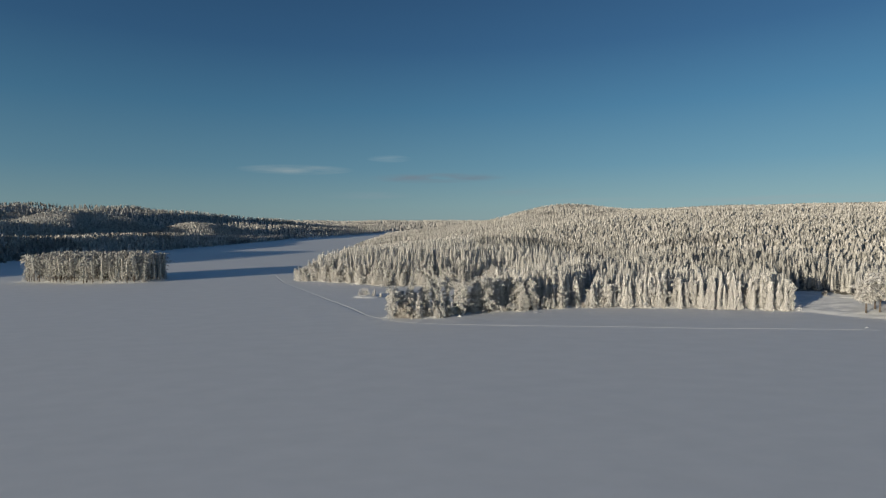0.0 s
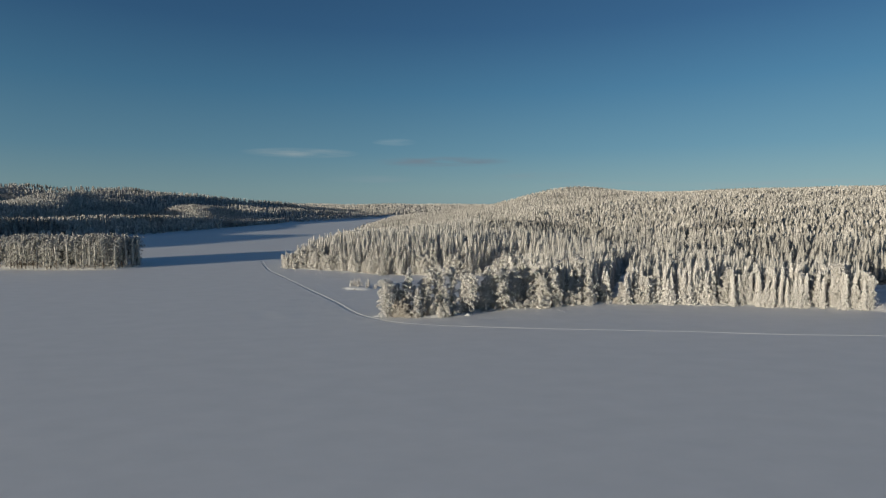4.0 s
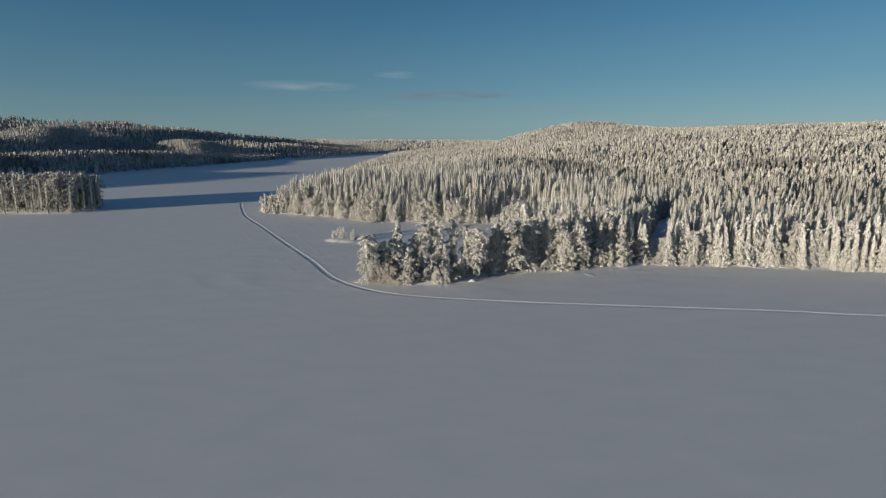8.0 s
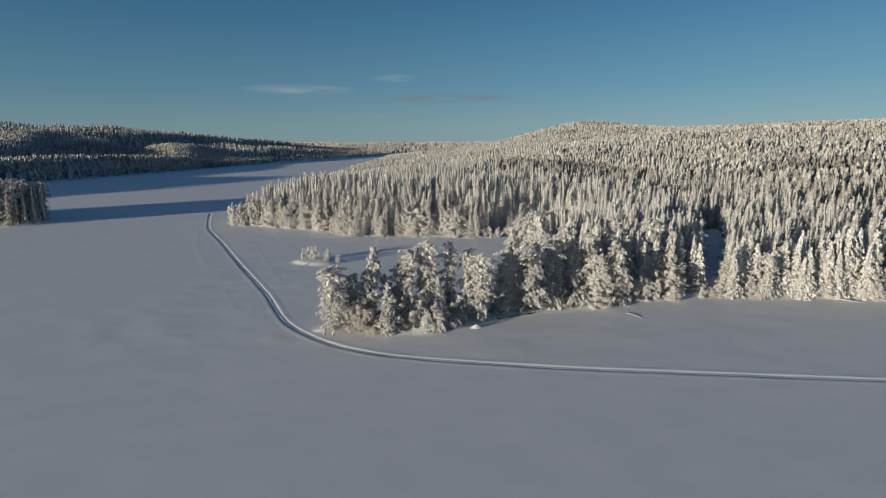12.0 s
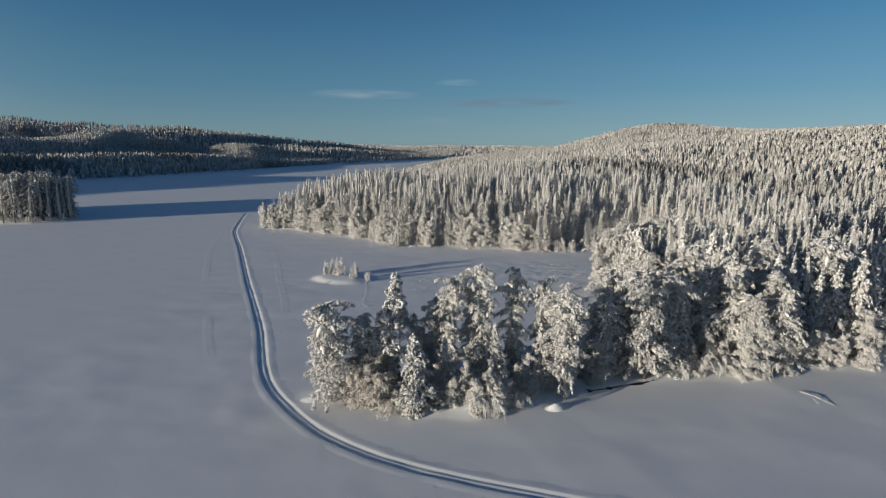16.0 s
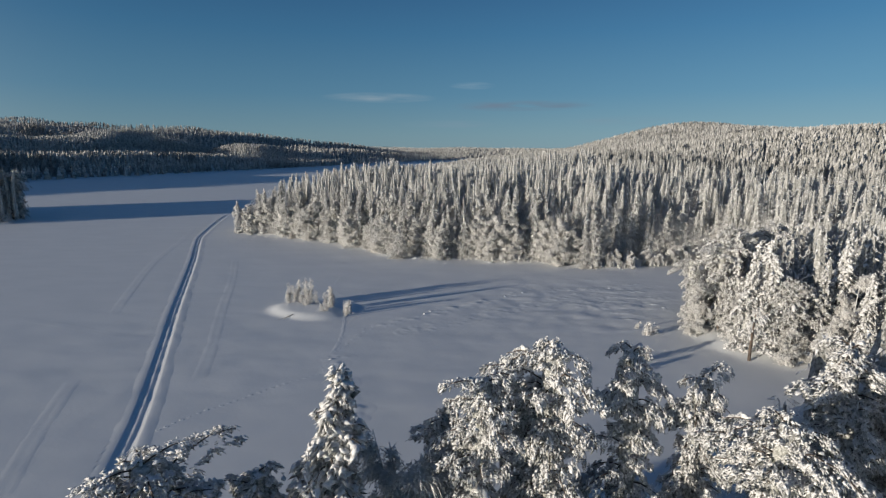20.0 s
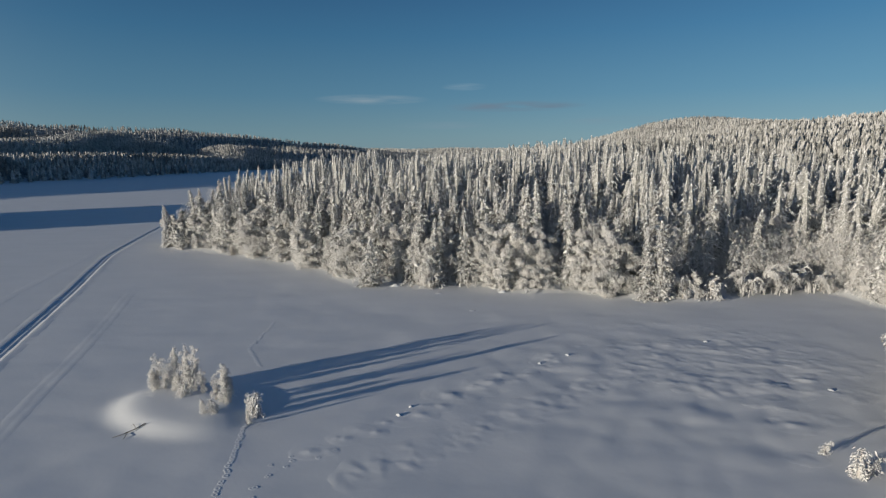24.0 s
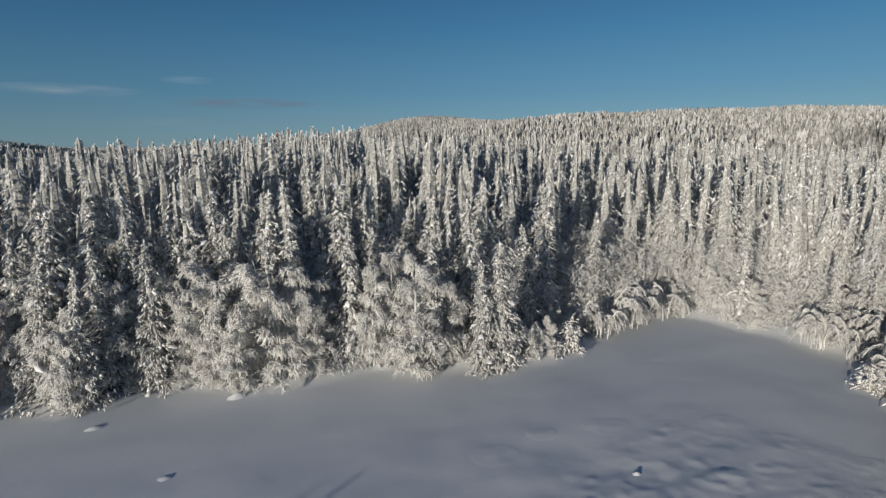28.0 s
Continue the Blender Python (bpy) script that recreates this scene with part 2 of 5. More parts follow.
def tongues(rng, base, az, length, width, thick, pitch, droop, rings=3, sides=4, lump=0.18):
    """Drooping snow pads, one for each base point: bent lens-shaped bodies that run out from the stem and sag."""
    n = len(base)
    s = np.linspace(0.12, 0.86, rings)
    ss = np.r_[0.0, s, 1.0]
    prof = np.r_[0.0, np.sin(np.pi * s**0.8) ** 0.7, 0.0]
    ca, sa = np.cos(az)[:, None], np.sin(az)[:, None]
    bend = rng.normal(0, 0.10, (n, 1)) * length[:, None] * ss**2
    r = length[:, None] * ss
    z = pitch[:, None] * length[:, None] * ss - droop[:, None] * length[:, None] * ss**2
    cx, cy = ca * r - sa * bend, sa * r + ca * bend
    centre = np.stack([cx, cy, z], -1) + base[:, None]
    ang = 2 * np.pi * np.arange(sides) / sides
    ring = centre[:, 1:-1, None, :].repeat(sides, 2)
    w = (width[:, None] * prof[1:-1])[:, :, None] * np.cos(ang) * rng.uniform(1 - lump, 1 + lump, (n, rings, sides))
    h = (thick[:, None] * prof[1:-1])[:, :, None] * np.sin(ang) * np.where(np.sin(ang) > 0, 1.0, 0.45) * rng.uniform(1 - 1.5 * lump, 1 + 1.5 * lump, (n, rings, sides))
    ring[..., 0] += -sa[:, :, None] * w
    ring[..., 1] += ca[:, :, None] * w
    ring[..., 2] += h - 0.35 * np.abs(w)
    k = rings * sides + 2
    v = np.concatenate([centre[:, :1], ring.reshape(n, -1, 3), centre[:, -1:]], 1)
    f = []
    for j in range(sides):
        q = (j + 1) % sides
        f.append((0, 1 + q, 1 + j))
        for i in range(rings - 1):
            a, b, c, d = 1 + i * sides + j, 1 + i * sides + q, 1 + (i + 1) * sides + q, 1 + (i + 1) * sides + j
            f += [(a, b, c), (a, c, d)]
        e = 1 + (rings - 1) * sides
        f.append((e + j, e + q, k - 1))
    f = np.array(f)
    return v.reshape(-1, 3), (f[None] + (np.arange(n) * k)[:, None, None]).reshape(-1, 3)


def tubes(points, radii, sides=3):
    """Thin tapered tubes along n polylines: points (n, k, 3), radii (n, k)."""
    n, k, _ = points.shape
    tan = np.gradient(points, axis=1)
    tan /= np.linalg.norm(tan, axis=-1, keepdims=True) + 1e-9
    ref = np.where(np.abs(tan[..., 2:3]) > 0.8, np.array([1.0, 0, 0]), np.array([0, 0, 1.0]))
    u = np.cross(tan, ref)
    u /= np.linalg.norm(u, axis=-1, keepdims=True) + 1e-9
    w = np.cross(tan, u)
    ang = 2 * np.pi * np.arange(sides) / sides
    ring = points[:, :, None] + radii[:, :, None, None] * (np.cos(ang)[:, None] * u[:, :, None] + np.sin(ang)[:, None] * w[:, :, None])
    f = []
    for i in range(k - 1):
        for j in range(sides):
            q = (j + 1) % sides
            a, b, c, d = i * sides + j, i * sides + q, (i + 1) * sides + q, (i + 1) * sides + j
            f += [(a, b, c), (a, c, d)]
    for j in range(1, sides - 1):
        f += [(0, j + 1, j), ((k - 1) * sides, (k - 1) * sides + j, (k - 1) * sides + j + 1)]
    f = np.array(f)
    return ring.reshape(-1, 3), (f[None] + (np.arange(n) * k * sides)[:, None, None]).reshape(-1, 3)


def lattice(rng, size=64):
    return rng.uniform(-1, 1, (size, size))


def smooth_noise(grid, x, y):
    s = len(grid)
    xi, yi = np.floor(x).astype(int), np.floor(y).astype(int)
    fx, fy = x - xi, y - yi
    fx, fy = fx * fx * (3 - 2 * fx), fy * fy * (3 - 2 * fy)
    a, b = grid[xi % s, yi % s], grid[(xi + 1) % s, yi % s]
    c, d = grid[xi % s, (yi + 1) % s], grid[(xi + 1) % s, (yi + 1) % s]
    return (a * (1 - fx) + b * fx) * (1 - fy) + (c * (1 - fx) + d * fx) * fy


def fbm(grid, x, y, scale, octaves=3):
    out, amp = 0.0, 1.0
    for o in range(octaves):
        out = out + amp * smooth_noise(grid, x * scale * 2**o + 13.7 * o, y * scale * 2**o + 5.1 * o)
        amp *= 0.5
    return out


# ---- plan ----
SPIT = [(600, -60), (420, 60), (260, 150), (190, 186), (160, 204), (147, 217), (132, 223), (118, 226), (105, 229), (90, 231), (72, 232), (57, 234.5),
        (38, 228), (22, 223), (12, 220), (5, 215), (-3, 209.5), (-10, 210.5), (-16, 211.5), (-21, 212), (-24, 214), (-21, 218)]
BAY = [(-14, 221), (-5, 225), (6, 231), (15, 240), (24, 248), (32, 254), (31, 259), (23, 260.5), (19.5, 266), (20, 272), (24, 282), (32, 293),
       (44, 303), (42, 310), (40, 317), (37, 322.5), (31, 321), (24, 318.5), (17, 314), (9, 315), (-1, 317.5), (-9, 318)]
FAR_SIDE = [(-18, 320.5), (-25, 319.5), (-30, 322), (-38, 320.5), (-45, 329), (-53, 334), (-60, 338), (-67, 342), (-80, 347), (-90, 349.5),
            (-95.5, 353), (-97.5, 360), (-96, 386), (-93, 420), (-105, 560), (-130, 800), (-150, 1200), (-180, 1700), (-205, 2150)]
LEFT_SIDE = [(-226, 2120), (-262, 1800), (-302, 1548), (-356, 1230), (-382, 1074), (-380, 930), (-380, 850), (-384, 770), (-392, 700), (-404, 640), (-420, 585), (-430, 510), (-450, 420), (-480, 300), (-560, 150), (-900, -200), (-1700, -900), (900, -900)]
LAKE = np.array(SPIT + BAY + FAR_SIDE + LEFT_SIDE, float)
ISLAND = np.array([(-284, 363), (-271, 355), (-248, 350), (-222, 347), (-200, 348), (-188, 354), (-186, 365), (-197, 379), (-226, 389), (-262, 386), (-280, 376)], float)


def outline_distance(poly, x, y):
    """Signed distance to a closed outline, positive outside."""
    x, y = np.ravel(x), np.ravel(y)
    best, inside = np.full(len(x), 1e9), np.zeros(len(x), bool)
    for (ax, ay), (bx, by) in zip(poly, np.roll(poly, -1, 0)):
        dx, dy = bx - ax, by - ay
        t = np.clip(((x - ax) * dx + (y - ay) * dy) / (dx * dx + dy * dy), 0, 1)
        best = np.minimum(best, np.hypot(x - ax - t * dx, y - ay - t * dy))
        if ay != by:
            inside ^= ((ay > y) != (by > y)) & (x < ax + (y - ay) / dy * dx)
    return np.where(inside, -best, best)


NOISE_A, NOISE_B = lattice(np.random.default_rng(3)), lattice(np.random.default_rng(4))


def step(a, b, v):
    t = np.clip((v - a) / (b - a), 0, 1)
    return t * t * (3 - 2 * t)


def shore_distance(x, y):
    """How far inland a place lies: negative on the lake."""
    x, y = np.ravel(np.asarray(x, float)), np.ravel(np.asarray(y, float))
    d = outline_distance(LAKE, x, y)
    e = -outline_distance(ISLAND, x, y)
    return np.maximum(d, e) + 0.8 * fbm(NOISE_B, x, y, 0.16, 2) * (np.abs(np.maximum(d, e)) < 40)


def trail_line():
    way = np.array([(-108, 640), (-116, 480), (-124, 425), (-125, 402), (-120, 386), (-103, 346), (-95, 331), (-82, 309), (-62, 273.5), (-54.8, 261), (-41.3, 237.5), (-31.4, 218.4),
                    (-24, 209.5), (-18, 204.5), (-10, 200.5), (2, 197.5), (21, 194.5), (44, 192), (72, 189), (91, 186), (144, 181), (230, 165), (340, 110)], float)
    out = []
    for i in range(1, len(way) - 2):
        p0, p1, p2, p3 = way[i - 1 : i + 3]
        n = max(4, int(np.hypot(*(p2 - p1)) / 1.2))
        for t in np.arange(n) / n:
            out.append(0.5 * (2 * p1 + (p2 - p0) * t + (2 * p0 - 5 * p1 + 4 * p2 - p3) * t**2 + (3 * p1 - p0 - 3 * p2 + p3) * t**3))
    return np.array(out)


TRAIL = trail_line()


def trail_distance(x, y):
    out = np.full(len(x), 1e9)
    near = np.flatnonzero((x > -140) & (x < 350) & (y > 100) & (y < 660))
    for a, b in zip(TRAIL[:-1:4], TRAIL[4::4]):
        d = b - a
        t = np.clip(((x[near] - a[0]) * d[0] + (y[near] - a[1]) * d[1]) / (d @ d), 0, 1)
        out[near] = np.minimum(out[near], np.hypot(x[near] - a[0] - t * d[0], y[near] - a[1] - t * d[1]))
    return out


def ground_height(x, y, d=None):
    x, y = np.ravel(np.asarray(x, float)), np.ravel(np.asarray(y, float))
    d = shore_distance(x, y) if d is None else d
    inland = np.maximum(d, 0)
    left = step(-120, -420, x) * step(2450, 1750, y)
    far = step(1900, 2600, y)
    rise = 61 * (1 - left) * (1 - far) + 117 * left + 46 * far * (1 - left)
    run = 420 + 480 * left + 250 * far
    swell = 1 + (0.10 + 0.12 * left + 0.12 * far) * fbm(NOISE_A, x, y, 0.0032, 3)
    hill = rise * swell * (1 - np.exp(-((inland / run) ** 1.15)))
    hill += step(60, 220, inland) * (27 * np.exp(-(((x - 235) / 130) ** 2) - ((y - 1200) / 260) ** 2) + 7 * np.exp(-(((x - 480) / 240) ** 2) - ((y - 950) / 250) ** 2) + 14 * np.exp(-(((x + 880) / 200) ** 2) - ((y - 1640) / 260) ** 2))
    hill += left * step(30, 200, inland) * (15.0 * np.sin(inland / 48 + 2.5 * fbm(NOISE_B, x, y, 0.004, 2)) - 2.0)
    hill += 4.6 * step(2, 26, inland) * step(250, 110, inland) * step(312, 330, y) * step(95, 45, x) * step(520, 440, y)
    # Unseen ridge to the left, added to throw shade on the far slope.
    t = np.clip(((x + 690) * -220 + (y - 420) * 470) / 269300, 0, 1)
    hill += 19 * np.exp(-(((x + 690 + 220 * t) ** 2 + (y - 420 - 470 * t) ** 2) / 110**2))
    # Unseen knoll, added so that its shadow reaches out over the lake.
    t = np.clip((y - 270) / 170, 0, 1)
    hill += 22 * np.exp(-(((x + 548) ** 2 + (y - 270 - 170 * t) ** 2) / 60**2))
    hill += left * 10 * np.exp(-(((inland - 70) / 45) ** 2)) * step(480, 560, y) * step(1150, 800, y)
    flat = (np.minimum(np.abs(outline_distance(ISLAND, x, y)), 1e9) < 60) & (x < -150) & (x > -340)
    hill = np.where(flat, np.minimum(hill, 1.2), hill)
    bank = 0.4 * step(-1.0, 3.5, d) + 0.25 * np.clip(fbm(NOISE_B, x, y, 0.35, 3), -1, 1) * step(0, 4, d)
    islet = 0.62 * np.exp(-(((x + 38.6 + 0.35 * (y - 273)) / 6.0) ** 2 + ((y - 273) / 4.2) ** 2) ** 3.5)
    drift = (0.032 * fbm(NOISE_A, x * 0.6 + y * 0.3, y - 0.4 * x, 0.25, 3)) * step(1, -4, d) * step(90, 60, np.abs(y - 270)) * step(90, 60, np.abs(x))
    rough = 0.075 * fbm(NOISE_B, x * 0.75 + y * 0.5, y - 0.55 * x, 0.42, 3) * np.exp(-(((x - 6) / 19) ** 2) - ((y - 283) / 17) ** 2) * step(0, -3, d)
    z = hill + bank + islet + drift + rough
    return z


# ---- ground ----
def spaced(lo, hi, a, b, step_size, grow):
    mid = list(np.arange(a, b + 0.01, step_size))
    up, s = [mid[-1]], step_size
    while up[-1] < hi:
        s *= grow
        up.append(up[-1] + s)
    down, s = [mid[0]], step_size
    while down[-1] > lo:
        s *= grow
        down.append(down[-1] - s)
    return np.array(down[:0:-1] + mid + up[1:])


def build_ground():
    xs = spaced(-4600, 4600, -130, 150, 1.0, 1.075)
    ys = spaced(-1200, 4700, 176, 400, 1.0, 1.075)
    xs = np.unique(np.r_[xs, np.arange(-47.5, 40, 1.0)])
    ys = np.unique(np.r_[ys, np.arange(240.5, 312, 1.0)])
    gx, gy = np.meshgrid(xs, ys)
    x, y = gx.ravel(), gy.ravel()
    d = shore_distance(x, y)
    z = ground_height(x, y, d)
    nx, ny = len(xs), len(ys)
    i = (np.arange(ny - 1)[:, None] * nx + np.arange(nx - 1)).ravel()
    quads = np.stack([i, i + 1, i + nx + 1, i + nx], 1)
    cut = (trail_distance(x, y) < 1.0) & (x > -129) & (x < 149) & (y > 177) & (y < 399)
    quads = quads[~cut[quads].any(1)]
    # Wooded faces take FLOOR: brush, plus tree shade put into its colour.
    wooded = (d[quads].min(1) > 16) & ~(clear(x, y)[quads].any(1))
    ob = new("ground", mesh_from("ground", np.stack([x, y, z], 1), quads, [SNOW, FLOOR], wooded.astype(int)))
    return tagged(ob, "snow-covered frozen lake and low forested hills", "ground", kind="structure")


def clear(x, y):
    """Places kept free of trees: a narrow ride through the wood and a glade by the shore path."""
    t = np.clip(((x - 59.5) * 30 + (y - 231) * 66) / 5256, 0, 1)
    ride = np.hypot(x - 59.5 - 30 * t, y - 231 - 66 * t) < 2.6 + 0.5 * step(0.0, 0.15, t) - 0.6 * t
    glade = ((x - 163) / 16) ** 2 + ((y - 232) / 20) ** 2 < 1
    point = (x > 146) & (x < 184) & (y < 228)
    return ride | glade | point


build_ground()


def ribbon(name, label, line, prof, wobble, seed, end=0.0):
    """A strip of shaped snow along a line, laid on the ground; prof: offset across and height above it."""
    t = np.gradient(line, axis=0)
    t /= np.linalg.norm(t, axis=1, keepdims=True)
    side = np.stack([-t[:, 1], t[:, 0]], 1)
    s = np.arange(len(line))
    fade = np.clip(np.minimum(s, s[::-1]) / max(end, 1e-6), 0, 1) if end else np.ones(len(s))
    vs = []
    for n, (off, h) in enumerate(prof):
        wob = fbm(NOISE_A, s, np.full(len(s), off * 3 + seed), 0.22, 4)
        edge = n in (0, len(prof) - 1)
        p = line + side * (off + (0 if edge else 0.4) * wobble * wob)[:, None]
        low = ground_height(p[:, 0], p[:, 1])
        rut = np.where((p[:, 0] > -127) & (p[:, 0] < 147) & (p[:, 1] < 397), h, max(h, 0.02 + 0.3 * max(h, 0)))
        vs.append(np.column_stack([p, low + (h if edge else (rut + wobble * 0.22 * wob) * fade + 0.007)]))
    v = np.stack(vs, 1).reshape(-1, 3)
    k = len(prof)
    i = (np.arange(len(line) - 1)[:, None] * k + np.arange(k - 1)).ravel()
    quads = np.stack([i, i + k, i + k + 1, i + 1], 1)
    ob = new(name, mesh_from(name, v, quads, [SNOW]))
    return tagged(ob, label, "trail", kind="structure")


def fine_line(way, gap=0.6):
    way = np.asarray(way, float)
    d = np.r_[0, np.cumsum(np.hypot(*np.diff(way, axis=0).T))]
    s = np.arange(0, d[-1], gap)
    return np.stack([np.interp(s, d, way[:, k]) for k in range(2)], 1)


ribbon("snow_trail", "packed snowmobile trail with two ruts and pushed-up edges", fine_line(TRAIL),
       [(-2.4, -0.04), (-1.5, 0.008), (-0.85, 0.018), (-0.7, 0.0), (-0.58, -0.07), (-0.38, -0.09), (-0.15, -0.05), (0.05, -0.045), (0.24, -0.085), (0.46, -0.075), (0.66, 0.0), (0.85, 0.018), (1.15, 0.008), (1.6, 0.004), (2.4, -0.04)], 0.085, 0)
FAINT = [(-1.1, -0.01), (-0.7, 0.0), (-0.35, 0.005), (-0.12, 0.0), (0.12, 0.0), (0.35, 0.006), (0.7, 0.0), (1.1, -0.01)]


def curve(points, n=12):
    way = np.array([points[0], *points, points[-1]], float)
    out = []
    for i in range(1, len(way) - 2):
        p0, p1, p2, p3 = way[i - 1 : i + 3]
        for t in np.arange(n) / n:
            out.append(0.5 * (2 * p1 + (p2 - p0) * t + (2 * p0 - 5 * p1 + 4 * p2 - p3) * t**2 + (3 * p1 - p0 - 3 * p2 + p3) * t**3))
    return np.array(out)


for way in ([(-116, 362), (-105, 340), (-90, 306), (-76, 280), (-68, 266)], [(-54, 243), (-48, 232.5), (-42, 223)], [(-72, 310), (-62, 291), (-53, 272), (-45, 256), (-40, 245)], [(-80, 262), (-70, 260), (-62, 258), (-55.5, 257)]):
    ribbon("old_track", "faint snowed-over track beside the trail", fine_line(curve(way)), FAINT, 0.03, len(way), 18)


# ---- trees ----
def make_weeping(seed, height, limbs_n, low, reach_of, rise, drop, per, short, long, lean=0.15, sides=4, rings=1, fingers=0.5, dark=0.32, heart=0.3, fan=0.2, lift=0.0, lite=False, lobes=0.08, bulk=1.0, spray=0, cushion=1.0):
    """A conifer bowed by snow: limbs that bend to the ground, furred with hanging tufts, heavy snow fingers on their backs.
    reach_of: limb length by relative height; rise, drop: how a limb leaves the stem and how steeply it hangs."""
    rng = np.random.default_rng(seed)
    tilt = rng.normal(0, lean, 2)
    spine = lambda z: np.stack([tilt[0] * (z / height) ** 2 * 2, tilt[1] * (z / height) ** 2 * 2, z], -1)
    f = low + (0.975 - low) * (np.arange(limbs_n) + rng.uniform(0, 1, limbs_n)) / limbs_n
    reach = reach_of(f) * rng.uniform(0.5 if spray else 0.6, 1.2, limbs_n) + 0.1
    az = np.arange(limbs_n) * 2.4 + rng.normal(0, 0.45, limbs_n)
    reach *= 1 + lobes * np.sin(2.6 * az + 7 * f + seed)
    up, down = rise + lift * f + rng.normal(0, 0.12, limbs_n), drop * rng.uniform(0.65, 1.35, limbs_n)
    start = spine(f * height)

    def arc(i, s, side=0.0):
        r = reach[i] * s
        z = reach[i] * (up[i] * s - down[i] * s * s) - 0.45 * np.abs(side)
        return start[i] + np.stack([np.cos(az[i]) * r - np.sin(az[i]) * side, np.sin(az[i]) * r + np.cos(az[i]) * side, z], -1)

    every = np.arange(limbs_n)
    limbs = tubes(np.stack([arc(every, np.full(limbs_n, s)) for s in (0, 0.35, 0.7, 1.0)], 1), np.stack([np.full(limbs_n, r) for r in (0.06, 0.045, 0.035, 0.02)], 1), 3)
    who = np.repeat(every, np.maximum(3, (per * reach / reach.mean()).astype(int)))
    n = len(who)
    s = rng.uniform(0.05, 1.05, n) ** 0.7
    side = rng.normal(0, fan, n) * (0.35 + s)
    if spray:  # tufts gather in bunches along each limb
        lead = np.maximum.accumulate(np.where((np.arange(n) % spray == 0) | np.r_[True, who[1:] != who[:-1]], np.arange(n), 0))
        s, side = np.clip(s[lead] + rng.normal(0, 0.06, n), 0.02, 1.03), np.clip(side[lead], -0.4, 0.4) + rng.normal(0, 0.06, n)
    side = np.clip(side * reach[who], -0.75, 0.75)
    b = arc(who, s, side) + rng.normal(0, 0.05, (n, 3))
    if spray:
        b[:, 2] += rng.uniform(-0.22, 0.16, n)
    slope = up[who] - 2 * down[who] * s
    a = az[who] + 1.1 * np.tanh(side / (0.3 * reach[who])) + rng.normal(0, 0.7 if spray else 0.28, n)
    le = rng.uniform(short, long, n)
    pitch = np.clip((0.5 if spray else 0.85) * slope - 0.15, -1.2, 0.3) + rng.normal(0, 0.4 if spray else 0.2, n)
    droop = rng.uniform(0.2, 0.8, n)
    le = le / np.sqrt(1 + (pitch - 0.5 * droop) ** 2) ** 0.7
    if lite:  # a pointed head: tufts shorten upwards
        le *= 0.6 + 0.4 * np.clip(reach[who] / np.quantile(reach, 0.8), 0, 1)
    top_n = 4 if lite else 12
    crown_top = spine(height * rng.uniform(0.93, 0.985, top_n))
    b, a, le = np.vstack([b, crown_top]), np.r_[a, np.arange(top_n) * 1.7], np.r_[le, rng.uniform(short, long, top_n) * (0.5 if lite else 0.7)]
    pitch, droop, n = np.r_[pitch, rng.uniform(-2.4, -1.2, top_n) if lite else rng.uniform(-0.9, -0.2, top_n)], np.r_[droop, rng.uniform(0.5, 1.0, top_n)], n + top_n
    width, thick = le * rng.uniform(0.32, 0.8 if spray else 0.52, n), le * rng.uniform(0.22, 0.55 if spray else 0.4, n)
    out = -0.3 * le[:, None] * np.stack([np.cos(a), np.sin(a), pitch], 1)
    tufts = [tongues(rng, b + out + (0, 0, 0.04), a, le, width, thick, pitch, droop, rings, sides, 0.35)]
    some = np.flatnonzero(rng.uniform(0, 1, n) < dark)
    under = [] if not len(some) else [tongues(rng, (b + out)[some] - (0, 0, 0.1), a[some] + rng.normal(0, 0.4, len(some)), le[some] * 1.1, width[some], thick[some] * 0.8, pitch[some] - 0.25, droop[some] * 1.1, 1, 3, 0.5)]
    if spray:
        mid = np.unique(lead)
        m = len(mid)
        pl = rng.uniform(0.5, 1.2, m) * long * cushion
        flow = np.clip(0.5 * slope[mid], -0.7, 0.2)
        back = -0.4 * pl[:, None] * np.stack([np.cos(a[mid]), np.sin(a[mid]), flow], 1)
        tufts.append(tongues(rng, b[mid] + back + (0, 0, 0.07), a[mid] + rng.normal(0, 0.3, m), pl, pl * rng.uniform(0.3, 0.5, m), pl * rng.uniform(0.2, 0.36, m), flow, rng.uniform(0.2, 0.6, m), 3, 6, 0.5))
    load = np.flatnonzero(rng.uniform(0, 1, limbs_n) < fingers)
    if len(load):
        m = len(load)
        u = rng.uniform(0.3, 0.55, m)
        pl = reach[load] * rng.uniform(0.35, 0.6, m)
        tufts.append(tongues(rng, arc(load, u) + (0, 0, 0.12), az[load] + rng.normal(0, 0.25, m), pl, 0.1 + bulk * pl * rng.uniform(0.12, 0.22, m), 0.08 + bulk * pl * rng.uniform(0.1, 0.16, m), np.clip(up[load] - 2 * down[load] * u, -0.7, 0.4), down[load] * 0.7, 4, 7, 0.4))
    core_f = np.linspace(low + 0.02, 0.96, 4 if lite else 8)
    # Solid inner core, added so that light cannot pass through the crown.
    if heart:
        under.append(tubes(spine(core_f * height)[None], (heart * reach_of(core_f) + 0.03)[None], 5 if lite else 7))
    trunk = tubes(spine(np.linspace(-0.6, height * 0.97, 6))[None], np.array([[0.24, 0.19, 0.15, 0.11, 0.06, 0.02]]), 7)
    tip_z = np.linspace(height * 0.93, height * 0.995, 4)
    tip = tubes(spine(tip_z)[None], np.array([[0.08, 0.08, 0.05, 0.012]]), 3 if lite else 5)
    return join(tufts + [tip]), join(under), join([trunk, limbs])


